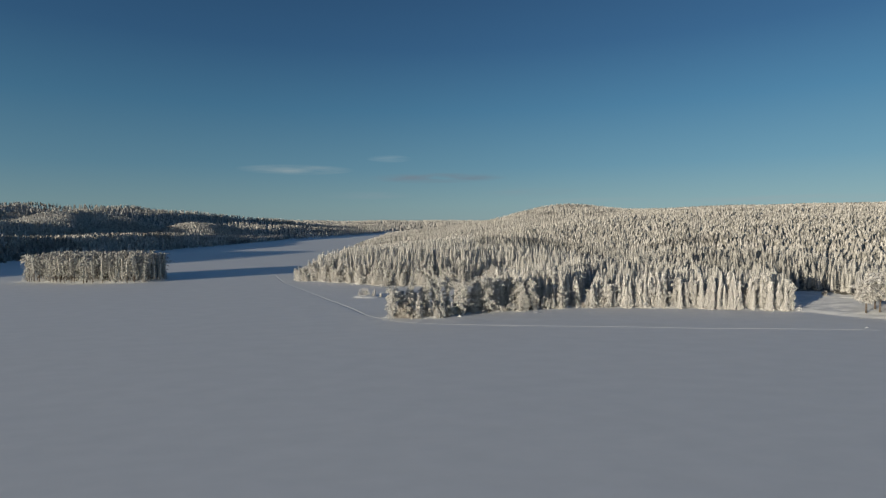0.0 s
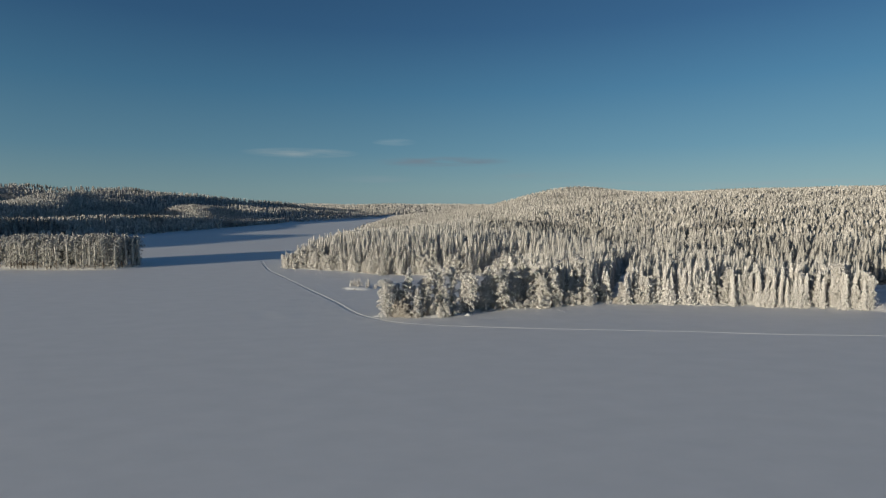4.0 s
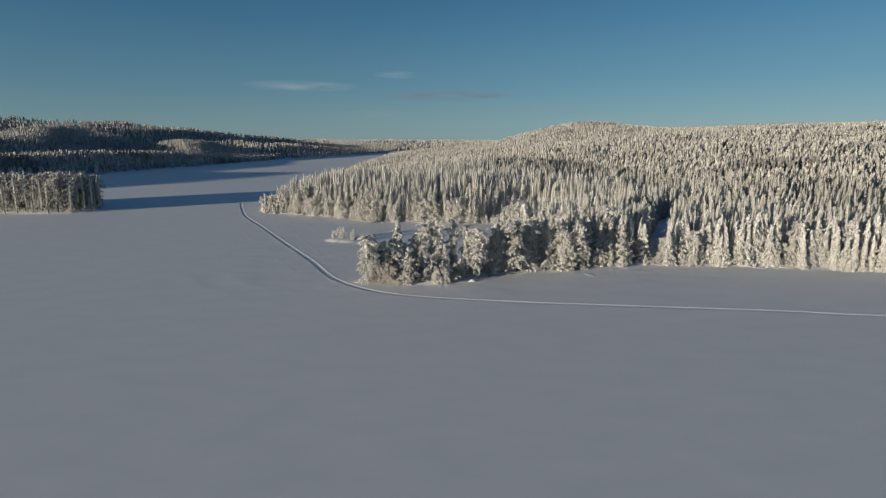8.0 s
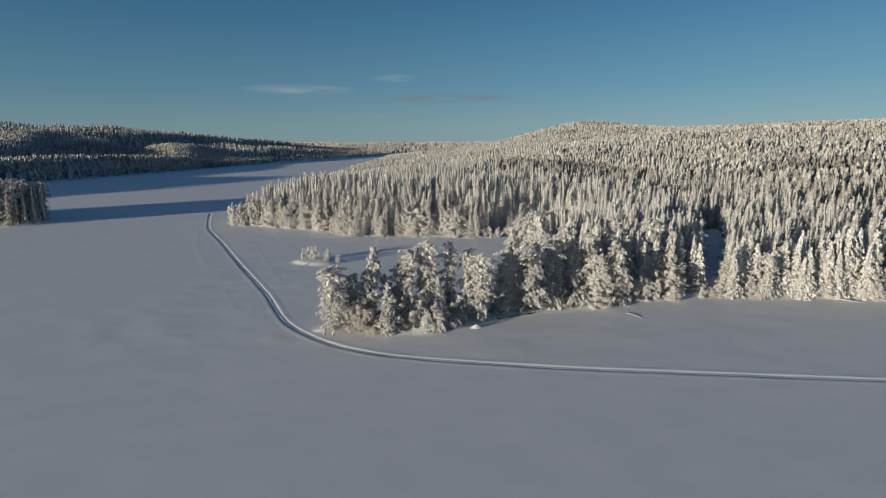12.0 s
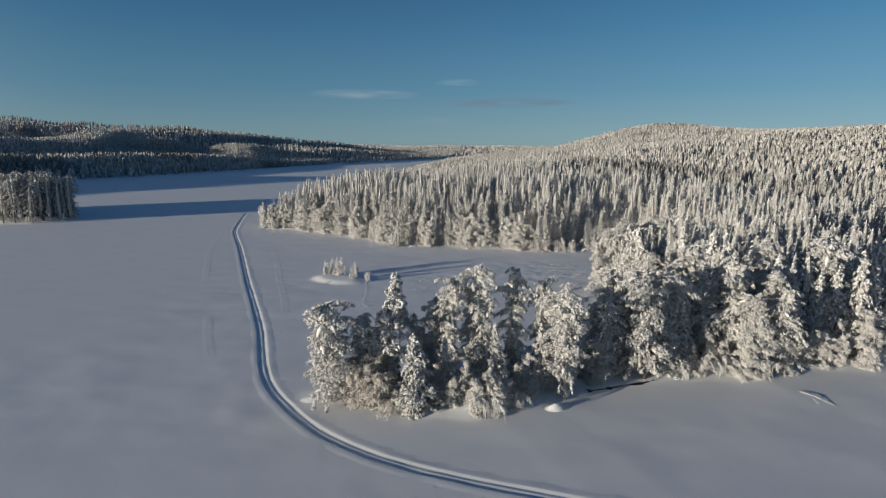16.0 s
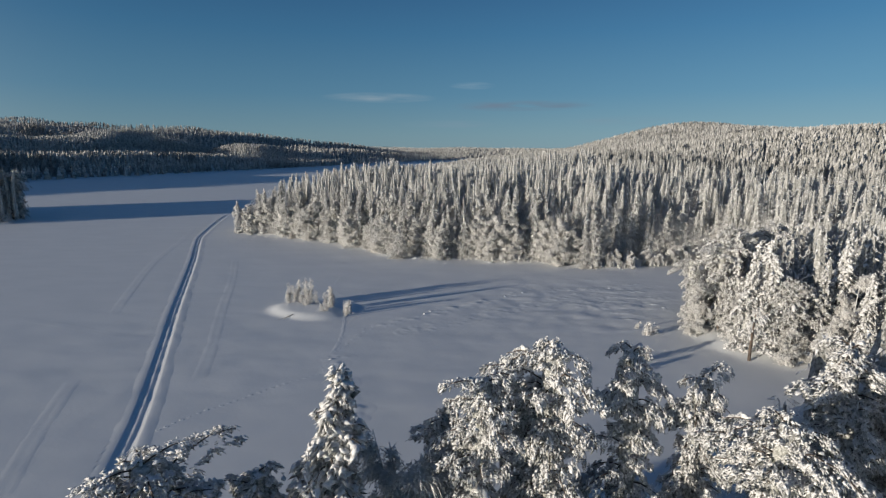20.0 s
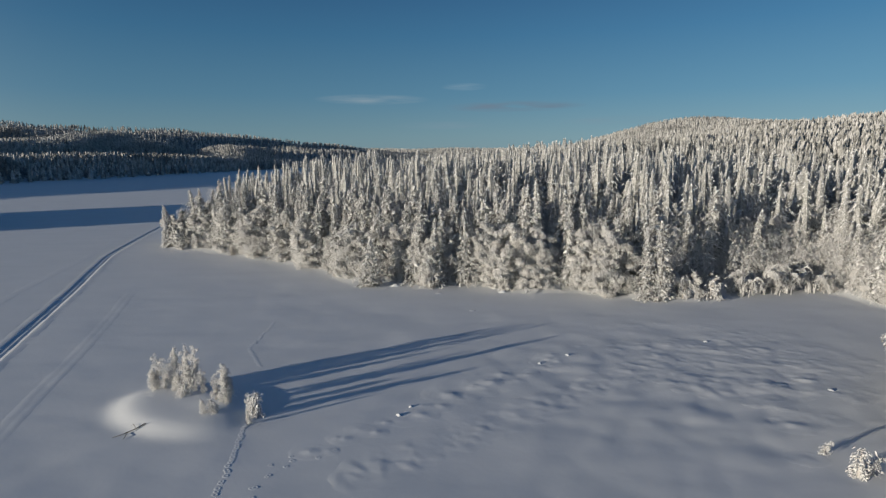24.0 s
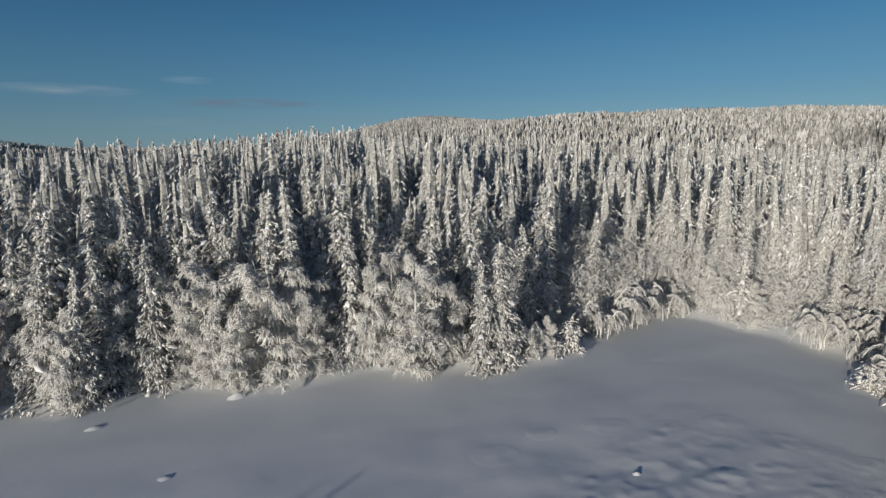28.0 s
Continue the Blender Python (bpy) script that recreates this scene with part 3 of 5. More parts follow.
def make_clumped(seed, height, limbs_n, low, reach_of, per, short, long, rise, lean):
    """A low crown of limbs that carry many small snow-capped tufts. reach_of: limb length by relative height."""
    rng = np.random.default_rng(seed)
    tilt = rng.normal(0, lean, 2)
    spine = lambda z: np.stack([tilt[0] * (z / height) ** 2 * 2, tilt[1] * (z / height) ** 2 * 2, z], -1)
    f = low + (0.975 - low) * (np.arange(limbs_n) + rng.uniform(0, 1, limbs_n)) / limbs_n
    reach = reach_of(f) * rng.uniform(0.6, 1.15, limbs_n) + 0.1
    az = np.arange(limbs_n) * 2.4 + rng.normal(0, 0.4, limbs_n)
    start = spine(f * height)
    arc = lambda i, s: start[i] + np.stack([np.cos(az[i]) * reach[i] * s, np.sin(az[i]) * reach[i] * s, reach[i] * (rise * s - (rise + 0.3) * s * s)], -1)
    every = np.arange(limbs_n)
    limb_pts = np.stack([arc(every, np.full(limbs_n, s)) for s in (0, 0.35, 0.7, 1.0)], 1)
    limbs = tubes(limb_pts, np.stack([np.full(limbs_n, r) for r in (0.06, 0.045, 0.035, 0.02)], 1), 3)
    who = np.repeat(every, np.maximum(3, (per * reach / reach.mean()).astype(int)))
    s = rng.uniform(0.2, 1.05, len(who)) ** 0.8
    b = arc(who, s) + rng.normal(0, 0.13, (len(who), 3)) * (0.4 + s)[:, None]
    a, le = az[who] + rng.normal(0, 0.8, len(who)), rng.uniform(short, long, len(who))
    n = len(b)
    pitch, droop = rng.uniform(-0.3, 0.4, n), rng.uniform(0.3, 1.1, n)
    width, thick = le * rng.uniform(0.35, 0.6, n), le * rng.uniform(0.3, 0.5, n)
    tufts = tongues(rng, b + (0, 0, 0.05), a, le, width, thick, pitch, droop, 1, 4, 0.4)
    some = np.flatnonzero(rng.uniform(0, 1, n) < 0.4)
    under = tongues(rng, b[some] - (0, 0, 0.12), a[some] + rng.normal(0, 0.5, len(some)), le[some] * 1.1, width[some] * 0.8, thick[some] * 0.8, pitch[some] - 0.2, droop[some] * 1.2, 1, 3, 0.5)
    trunk = tubes(spine(np.linspace(-0.6, height * 0.97, 6))[None], np.array([[0.24, 0.19, 0.15, 0.11, 0.06, 0.02]]), 7)
    return tufts, under, join([trunk, limbs])


def pine_reach(spread, low):
    """Widest in the upper half, blunt on top, narrower below."""
    return lambda f: spread * np.clip((1.03 - f) * 5.5, 0, 1) ** 0.55 * (0.62 + 0.38 * np.clip((f - low) / (0.66 - low), 0, 1)) * (0.92 + 0.1 * np.sin(9 * f + spread * 7))


def spruce_reach(spread):
    return lambda f: 1.15 * spread * (1 - f) ** 0.8 * (0.9 + 0.12 * np.sin(17 * f + spread * 9))


def make_birch(seed, height=7.0, spread=1.35, twigs=7500):
    """An upright birch under hoarfrost: two or three stems, rising limbs and a haze of fine hanging twigs."""
    rng = np.random.default_rng(seed)
    stems, wood, tips = int(rng.integers(2, 4)), [], []
    s = np.linspace(0, 1, 6)
    for k in range(stems):
        a0, lean = rng.uniform(0, 6.28), rng.uniform(0.2, 0.75) * spread
        tall = height * (1.0 if k == 0 else rng.uniform(0.6, 0.9))
        stem = np.stack([np.cos(a0) * lean * s**1.6, np.sin(a0) * lean * s**1.6, tall * s - 0.3], 1) + rng.normal(0, 0.04, (6, 3)) * s[:, None]
        wood.append(tubes(stem[None], np.linspace(0.07, 0.015, 6)[None], 5))
        m = 30
        lt, laz = rng.uniform(0.05, 0.97, m), rng.uniform(0, 6.28, m)
        ll = spread * rng.uniform(0.45, 1.0, m) * np.clip(1.25 - 0.85 * lt, 0.2, 1.0) * np.clip(0.55 + 2 * lt, 0, 1)
        at = np.stack([np.interp(lt, s, stem[:, c]) for c in range(3)], 1)
        arc = lambda i, u: at[i] + np.stack([np.cos(laz[i]) * ll[i] * u, np.sin(laz[i]) * ll[i] * u, ll[i] * (0.95 * u - 0.75 * u * u)], 1)
        every = np.arange(m)
        wood.append(tubes(np.stack([arc(every, np.full(m, u)) for u in (0, 0.5, 1.0)], 1), np.stack([np.full(m, r) for r in (0.028, 0.022, 0.012)], 1), 3))
        bunch_limb, bunch_at = rng.integers(0, m, 130), rng.uniform(0.15, 1.0, 130)
        pick = rng.integers(0, 130, twigs // stems)
        who = bunch_limb[pick]
        u = np.clip(bunch_at[pick] + rng.normal(0, 0.05, len(who)), 0.05, 1.1)
        swing = (rng.normal(0, 0.3, 130)[pick] + rng.normal(0, 0.08, len(who))) * ll[who] * u
        at_twig = arc(who, u) + np.stack([-np.sin(laz[who]) * swing, np.cos(laz[who]) * swing, -0.35 * np.abs(swing)], 1)
        tips.append(np.column_stack([at_twig, laz[who] + 1.2 * np.tanh(2 * swing)]))
    tips = np.concatenate(tips)
    n = len(tips)
    az, le = tips[:, 3] + rng.normal(0, 0.9, n), rng.uniform(0.12, 0.5, n)
    fall = rng.uniform(-0.45, 1.35, n)
    end = np.stack([np.cos(az) * le * 0.6, np.sin(az) * le * 0.6, -fall * le], 1)
    p0 = tips[:, :3] + rng.normal(0, 0.07, (n, 3))
    pts = np.stack([p0, p0 + end], 1)
    pts[..., 2] = np.maximum(pts[..., 2], 0.05)
    r = rng.uniform(0.013, 0.032, n)
    return tubes(pts, np.stack([r, 0.5 * r], 1), 3), join(wood)


def make_arch(seed, height=4.4, hoops=11, reach=2.6):
    """Young birches bent into hoops, snow along their backs and twigs hanging beneath."""
    rng = np.random.default_rng(seed)
    s = np.linspace(0, 1, 9)
    snow, wood, a0 = [], [], rng.uniform(0, 6.28)
    for k in range(hoops):
        az = a0 + rng.normal(0, 0.7) + (math.pi if k % 3 == 2 else 0)
        w, h, far = reach * rng.uniform(0.6, 1.05), height * rng.uniform(0.6, 1.0), rng.uniform(0.72, 0.9)
        x0, y0 = rng.normal(0, 0.35, 2)
        run, up = w * (1 - np.cos(math.pi * far * s)) / 2, h * np.sin(math.pi * far * s)
        stem = np.stack([x0 + np.cos(az) * run, y0 + np.sin(az) * run, up - 0.15 * (s < 0.01)], 1)
        wood.append(tubes(stem[None], np.linspace(0.05, 0.015, 9)[None], 4))
        back = np.interp(s, [0, 0.25, 0.5, 0.9, 1], [0.02, 0.04, 0.07, 0.08, 0.03]) * rng.uniform(0.7, 1.2, 9)
        snow.append(tubes((stem + (0, 0, 0.05))[None], back[None], 5))
        n = 120
        t = rng.uniform(0.2, 1.0, n)
        p0 = np.stack([np.interp(t, s, stem[:, c]) for c in range(3)], 1) + rng.normal(0, 0.05, (n, 3))
        le = rng.uniform(0.2, 0.75, n)
        snow.append(tongues(rng, p0, az + rng.normal(0, 1.3, n), le, le * rng.uniform(0.06, 0.13, n), le * rng.uniform(0.06, 0.12, n), rng.uniform(-0.1, 0.4, n), rng.uniform(0.8, 1.9, n), 1, 4, 0.3))
    return join(snow), join(wood)


def build_tree(name, label, snow, needles, wood, needle_mat_, bark, group):
    ob = tagged(new(name), label, "tree", group)
    part("trunk", wood, bark, ob)
    tagged(part("crown", needles, needle_mat_, ob, "dark needles furred with frost"), kind="stuff")
    tagged(part("snow_load", snow, BRANCH_SNOW, ob, "thick drooping snow pads"), kind="stuff")
    return ob


class Kind:
    """A tree kind: the first placing uses the built tree, the later ones copy it."""

    def __init__(self, make):
        self.make, self.ob = make, None

    def place(self, x, y, z, turn, size, wide=1.0):
        m = pose(x, y, z, 0, 0, turn) @ Matrix.Diagonal((size * wide, size * wide, size, 1))
        if self.ob is None:
            self.ob = self.make()
        else:
            return_ob = copy_thing(self.ob, m)
            return_ob.matrix_basis = m
            return return_ob
        self.ob.matrix_basis = m
        return self.ob


SPRUCE_WORDS = ("tall narrow spruce bowed under heavy white snow", "slim spruce with drooping snow-laden boughs", "broad-skirted spruce thickly covered in snow")
PINE_WORDS = ("broad pine with clumped snow on its crown", "pine with bare lower trunk and snowy top")
SPRUCES = [Kind(lambda i=i: build_tree("spruce", SPRUCE_WORDS[0 if i < 4 else 1], *make_weeping(20 + i, 14.0, 130, 0.02, spruce_reach(1.25 + 0.15 * (i % 4)), -0.05, 0.4, 14, 0.2, 0.42, 0.1, fingers=0.3), NEEDLE, BARK, "snowy shore spruces")) for i in range(7)]
WIDE_SPRUCES = [Kind(lambda i=i: build_tree("spruce", SPRUCE_WORDS[2], *make_weeping(35 + i, 14.0, 110, 0.02, spruce_reach(2.0 + 0.2 * i), 0.1, 0.5, 30, 0.22, 0.46, 0.2, fingers=0.1, lobes=0.15, dark=0.35, spray=7), NEEDLE, BARK, "snowy shore spruces")) for i in range(4)]
PINES = [Kind(lambda i=i: build_tree("pine", PINE_WORDS[i % 2], *make_weeping(40 + i, 15.0, 60, (0.1, 0.26, 0.16)[i % 3], pine_reach(2.2 + 0.25 * (i % 3), (0.1, 0.26, 0.16)[i % 3]), 0.1, 0.6, 30, 0.25, 0.5, 0.35, fingers=0.1, heart=0.2, lift=0.6, lobes=0.25, bulk=0.9, spray=9), PINE_NEEDLE, PINE_BARK, "snowy shore pines")) for i in range(4)]
FULL_PINES = [Kind(lambda i=i: build_tree("pine", PINE_WORDS[i == 4], *make_weeping(50 + i, 15.0, 84, (0.1, 0.07, 0.04, 0.1, 0.34)[i], pine_reach((2.6, 2.5, 2.45, 2.65, 2.9)[i], 0.2), 0.2, 0.62, 180, 0.1, 0.28, 0.45, fingers=0.1, heart=(0.22, 0.22, 0.22, 0.22, 0.05)[i], fan=0.3, lift=0.5, lobes=0.35, bulk=0.85, dark=0.38, spray=16), PINE_NEEDLE, PINE_BARK, "snowy shore pines")) for i in range(5)]
FULL_SPRUCES = [Kind(lambda i=i: build_tree("spruce", SPRUCE_WORDS[2], *make_weeping(55 + i, 14.0, 96, 0.02, spruce_reach(2.1 + 0.2 * i), 0.1, 0.5, 52, 0.18, 0.4, 0.15, fingers=0.1, heart=0.22, lobes=0.2, bulk=0.9, dark=0.38, spray=10, cushion=0.75), NEEDLE, BARK, "snowy shore spruces")) for i in range(3)]


def build_birch(i, bent):
    ob = tagged(new("birch"), "young birch bowed to the snow by thick hoarfrost" if bent else "upright birch veiled in thick white hoarfrost", "tree", "frosted birches")
    twigs, stem = make_arch(80 + i) if bent else make_birch(60 + i, 7.0, 1.3 + 0.12 * i) if i < 10 else make_birch(60 + i, 7.0, 1.5, 2600)
    part("trunk", stem, TWIG, ob)
    tagged(part("twig_veil", twigs, TWIG, ob, "hanging twigs white with frost"), kind="stuff")
    return ob


def build_bush(i):
    ob = tagged(new("bush"), "leafless shoreline bush grey-white with hoarfrost", "bush", "frosted shore bushes")
    tagged(part("twig_veil", join(make_birch(80 + i, 4.0 + 0.3 * i, 2.0 + 0.2 * i, 7000)), BARE_TWIG, ob), kind="stuff")
    return ob


def build_shrub(i):
    ob = tagged(new("shrub"), "low shrub hidden under clumps of white snow", "bush", "snowed-over shrubs")
    snow, under, wood = make_clumped(90 + i, 2.0, 26, 0.04, lambda f: (0.75 + 0.12 * i) * (1.02 - f) ** 0.45, 9, 0.12, 0.34, 0.6, 0.25)
    part("stem", wood, BARE_TWIG, ob)
    tagged(part("twig_veil", under, TWIG, ob), kind="stuff")
    tagged(part("snow_load", snow, BRANCH_SNOW, ob, "lumpy white snow load"), kind="stuff")
    return ob


SHRUBS = [Kind(lambda i=i: build_shrub(i)) for i in range(3)]
BIRCHES = [Kind(lambda i=i: build_birch(i, False)) for i in range(5)]
ARCHES = [Kind(lambda i=i: build_birch(i, True)) for i in range(3)]
FROSTED = [Kind(lambda i=i: build_birch(i + 10, False)) for i in range(3)]
BUSHES = [Kind(lambda i=i: build_bush(i)) for i in range(3)]
LISTS = {"q": (FULL_PINES, 15.0), "f": (FULL_SPRUCES, 14.0), "s": (SPRUCES, 14.0), "w": (WIDE_SPRUCES, 14.0), "p": (PINES, 15.0), "b": (BIRCHES, 7.0), "h": (FROSTED, 7.0), "a": (ARCHES, 4.4), "u": (BUSHES, 4.2), "k": (SHRUBS, 2.0)}
rng = np.random.default_rng(77)


def plant(kind, i, x, y, height, wide=1.0, sink=0.1):
    kinds, tall = LISTS[kind]
    z = float(ground_height([x], [y])[0]) - sink
    return kinds[i % len(kinds)].place(x, y, z, float(rng.uniform(0, 360)), height / tall, wide)


# Trees that stand out one by one: kind, variant, x, y, height, breadth.
LONE = [("q", 0, -20.0, 212.3, 12.6, 1.5), ("q", 2, -17.3, 214.6, 10.3, 1.3), ("f", 0, -14.0, 215.2, 15.2, 1.5), ("f", 1, -9.7, 210.9, 9.8, 1.6), ("q", 3, -6.5, 217.5, 13.9, 0.9),
        ("q", 5, -2.7, 218.7, 15.2, 0.92), ("q", 2, 1.6, 220.8, 14.4, 0.96), ("q", 1, 5.3, 222, 13.4, 0.86), ("q", 0, 7.9, 217.2, 13.6, 1.08), ("q", 3, 9.5, 221.4, 11.0, 0.9)]
LONE += [("q", 2, 14.0, 224.2, 14.5, 1.20), ("q", 5, 19.0, 223.5, 15.0, 1.20), ("q", 1, 27.3, 234.7, 15.6, 1.20), ("f", 2, 33.5, 238, 14.2, 1.1), ("q", 2, 32.2, 230.3, 14.8, 1.15), ("q", 4, 42, 243, 14.7, 0.99),
         ("q", 0, 48.6, 239.8, 16.5, 1.10), ("f", 2, 51.8, 236.5, 15.5, 1.0), ("b", 1, 64.5, 236, 8.0, 1.7)]
LONE += [("q", 3, 22.8, 274.5, 10.5, 1.20), ("f", 2, 24.5, 268.5, 11, 1.2), ("f", 0, 31.5, 262, 11.5, 1.1), ("q", 0, 35, 284, 13, 0.99), ("f", 1, 36, 293.8, 13.5, 1.0), ("f", 2, 29, 276, 12.5, 1.1)]
LONE += [("f", 2, -34.2, 318.6, 8.4, 1.5), ("s", 0, 12.7, 332, 14, 1.1), ("s", 3, 2.7, 335.8, 13, 1.15), ("s", 2, -3.3, 337, 14.5, 1.2), ("s", 5, 0.9, 325.2, 13.5, 1.15), ("s", 6, -1.7, 320.2, 13.5, 1.1), ("s", 1, 7.8, 322, 12, 1.0),
         ("s", 4, 30.9, 332, 11.5, 1.2), ("s", 0, 17.5, 324, 9, 1.0), ("b", 2, 17, 315.2, 4.5, 1.0), ("a", 0, 28, 319.6, 4.4, 1.3), ("a", 1, 32, 320.8, 4.8, 1.3), ("a", 2, 24.4, 318.2, 4.0, 1.2), ("a", 0, 35.4, 321.6, 4.6, 1.3), ("a", 2, 30, 319.8, 3.2, 1.1), ("a", 1, 26, 318.8, 3.0, 1.0)]
LONE += [("b", 0, -2.5, 210.6, 5.0, 1.3), ("b", 3, 4.2, 215.6, 4.0, 1.0), ("u", 2, -16, 212.2, 6.0, 1.1), ("u", 1, -13.4, 211.8, 6.2, 1.1), ("b", 2, -10.5, 219.0, 10.2, 1.15), ("b", 4, -8.9, 218.4, 9.6, 1.15), ("u", 0, -18.4, 212.6, 3.4, 1.1), ("b", 3, -15.0, 213.6, 5.6, 1.2), ("b", 1, -12.8, 213.0, 5.2, 1.1), ("u", 1, -8.0, 213.6, 4.4, 1.3), ("b", 0, -4.0, 213.0, 5.5, 1.2), ("b", 2, 6.4, 218.0, 5.5, 1.2)]
LONE += [("h", 0, -43.0, 276.0, 3.8, 0.8), ("h", 1, -41.8, 276.6, 4.4, 0.75), ("h", 2, -40.5, 276.4, 4.5, 0.8), ("h", 0, -39.2, 276.0, 4.6, 0.75), ("h", 1, -43.1, 275.4, 2.2, 1.4), ("h", 2, -40.9, 275.6, 2.0, 1.6), ("k", 1, -39.5, 274.6, 1.5, 0.9), ("h", 0, -42.1, 275.9, 3.2, 1.0), ("h", 1, -39.9, 276.0, 3.0, 1.1), ("h", 2, -38.0, 275.4, 2.6, 1.0),
         ("h", 1, -34.8, 274.0, 4.0, 0.9), ("h", 2, -35.0, 273.8, 3.4, 1.15), ("h", 0, -36.0, 274.1, 2.6, 1.1), ("k", 1, -35.0, 271.8, 1.3, 0.9), ("h", 1, -35.6, 271.4, 1.5, 1.2), ("k", 0, -31.8, 272.7, 2.4, 0.65), ("h", 0, -32.2, 272.6, 2.2, 0.9), ("h", 2, -31.6, 271.3, 1.5, 0.9)]
LONE += [("b", 0, 58.2, 233.4, 3.6, 1.2), ("u", 1, 61.0, 234.2, 2.6, 1.2), ("b", 3, 62.2, 233.2, 4.2, 1.1)]
LONE += [("w", 1, -93.8, 351.8, 10.5, 1.05), ("b", 2, -90.5, 352.5, 8.0, 1.2), ("b", 0, -87.5, 351.5, 7.5, 1.3), ("b", 3, -92.0, 355.0, 8.5, 1.2), ("b", 1, -84.5, 350.5, 8.5, 1.3)]
LONE += [("a", 1, 27.0, 225.2, 3.2, 1.2), ("a", 2, 29.5, 226.0, 3.0, 1.3), ("a", 0, 24.6, 224.2, 2.6, 1.2), ("a", 1, 31.5, 227.2, 3.0, 1.2), ("b", 2, -1.0, 212.4, 5.0, 1.3), ("b", 4, 3.0, 216.8, 5.5, 1.2), ("b", 2, -10.8, 213.2, 5.0, 1.2), ("a", 0, -1.4, 210.9, 4.6, 1.25), ("b", 4, -0.6, 211.6, 5.5, 1.3), ("a", 2, 2.2, 213.2, 2.4, 1.2),
         ("f", 0, -6.5, 214.2, 8.0, 1.3), ("f", 2, -0.8, 216.4, 9.0, 1.3), ("f", 1, 5.2, 218.6, 8.5, 1.3), ("q", 1, 11.8, 224.0, 9.0, 1.04), ("f", 0, 17.5, 226.0, 9.0, 1.3), ("f", 2, 22.0, 226.0, 10.0, 1.3), ("f", 1, 25.0, 229.5, 12.0, 1.2), ("q", 2, 28.5, 231.0, 12.0, 1.10), ("q", 3, 37.5, 231.5, 13.0, 1.05),
         ("f", 1, 41.5, 234.5, 13.5, 1.2), ("f", 2, 45.5, 235.0, 12.0, 1.2)]
LONE += [("k", 0, 13.3, 269.4, 1.9, 0.9), ("k", 2, 12.5, 272.2, 1.2, 0.6), ("k", 1, 11.2, 259.6, 2.0, 0.85), ("k", 2, 8.5, 255.2, 1.5, 1.1), ("k", 2, 14.2, 270.0, 1.3, 1.0)]
LONE += [("q", 4, 165, 209.5, 13.5, 1.5), ("q", 4, 170, 209, 15, 1.5), ("q", 4, 175.5, 206, 14, 1.5), ("q", 4, 172, 214, 15, 1.5), ("s", 3, 178, 231, 10, 1.2), ("u", 2, 170.5, 240, 2.6, 1.0)]
LONE += [("b", 2, -5.5, 212.2, 4.2, 1.3), ("u", 2, -7.2, 212.4, 3.0, 1.3), ("b", 1, 0.8, 213.5, 4.6, 1.3), ("u", 1, -12.2, 213.4, 3.4, 1.2), ("b", 4, -14.5, 215.5, 4.4, 1.4), ("u", 0, 1.5, 216.4, 2.8, 1.4), ("b", 0, 8.5, 220.4, 4.0, 1.2),
         ("u", 2, 10.5, 222.2, 2.6, 1.5), ("q", 2, -8.6, 220.2, 11.0, 0.99), ("q", 0, -3.8, 222.5, 12.0, 0.86), ("u", 1, 15.5, 223.6, 2.4, 1.4), ("q", 1, 17.0, 226, 12.5, 0.99), ("q", 3, 23, 228, 13.0, 0.99), ("b", 3, 21.5, 225.4, 4.5, 1.4),
         ("u", 0, 25.5, 226.0, 2.6, 1.5), ("b", 1, 29, 227.6, 5.0, 1.4)]
for kind, i, x, y, h, wide in LONE:
    plant(kind, i, x, y, h, wide)
planted = np.array([(x, y) for _, _, x, y, _, _ in LONE])


# ---- forest ----
def scatter(x0, x1, y0, y1, gap, seed):
    r = np.random.default_rng(seed)
    gx, gy = np.meshgrid(np.arange(x0, x1, gap), np.arange(y0, y1, gap))
    return gx.ravel() + r.uniform(-0.45, 0.45, gx.size) * gap, gy.ravel() + r.uniform(-0.45, 0.45, gx.size) * gap


def free_of(x, y, others, gap):
    return (np.hypot(x[:, None] - others[:, 0], y[:, None] - others[:, 1]) > gap).all(1)


def spit_tip(x, y):
    return (x < 12) & (y < 232)


def bay_side(x, y):
    """The low inner edge of the spit, and the foot of the old pine."""
    return ((x < 34) & (y < 257) & (y > 0.5 * x + 224)) | (np.hypot(x - 22.8, y - 259.5) < 3.6)


# The front rows, tree by tree.
fx, fy = scatter(-110, 145, 206, 395, 2.3, 5)
fd = shore_distance(fx, fy)
ok = (fd > -0.5) & (fd < 12) & ~clear(fx, fy) & free_of(fx, fy, planted, 1.6) & ~spit_tip(fx, fy) & ~bay_side(fx, fy) & (np.hypot(fx + 34.2, fy - 318.6) > 4.0)
fx, fy, fd = fx[ok], fy[ok], fd[ok]
back_shore, rim = fy > 296, (fy > 250) & (fy <= 296)
lots = rng.uniform(0, 1, len(fx))
deep = np.where(back_shore, 9.5, np.where(rim, 9.0, 6.0))
thin = np.where(back_shore, np.where(fd < 3.6, 1.0, 0.7), np.where(rim, 0.75, 0.8))
front = (fd < deep) & (rng.uniform(0, 1, len(fx)) < thin)
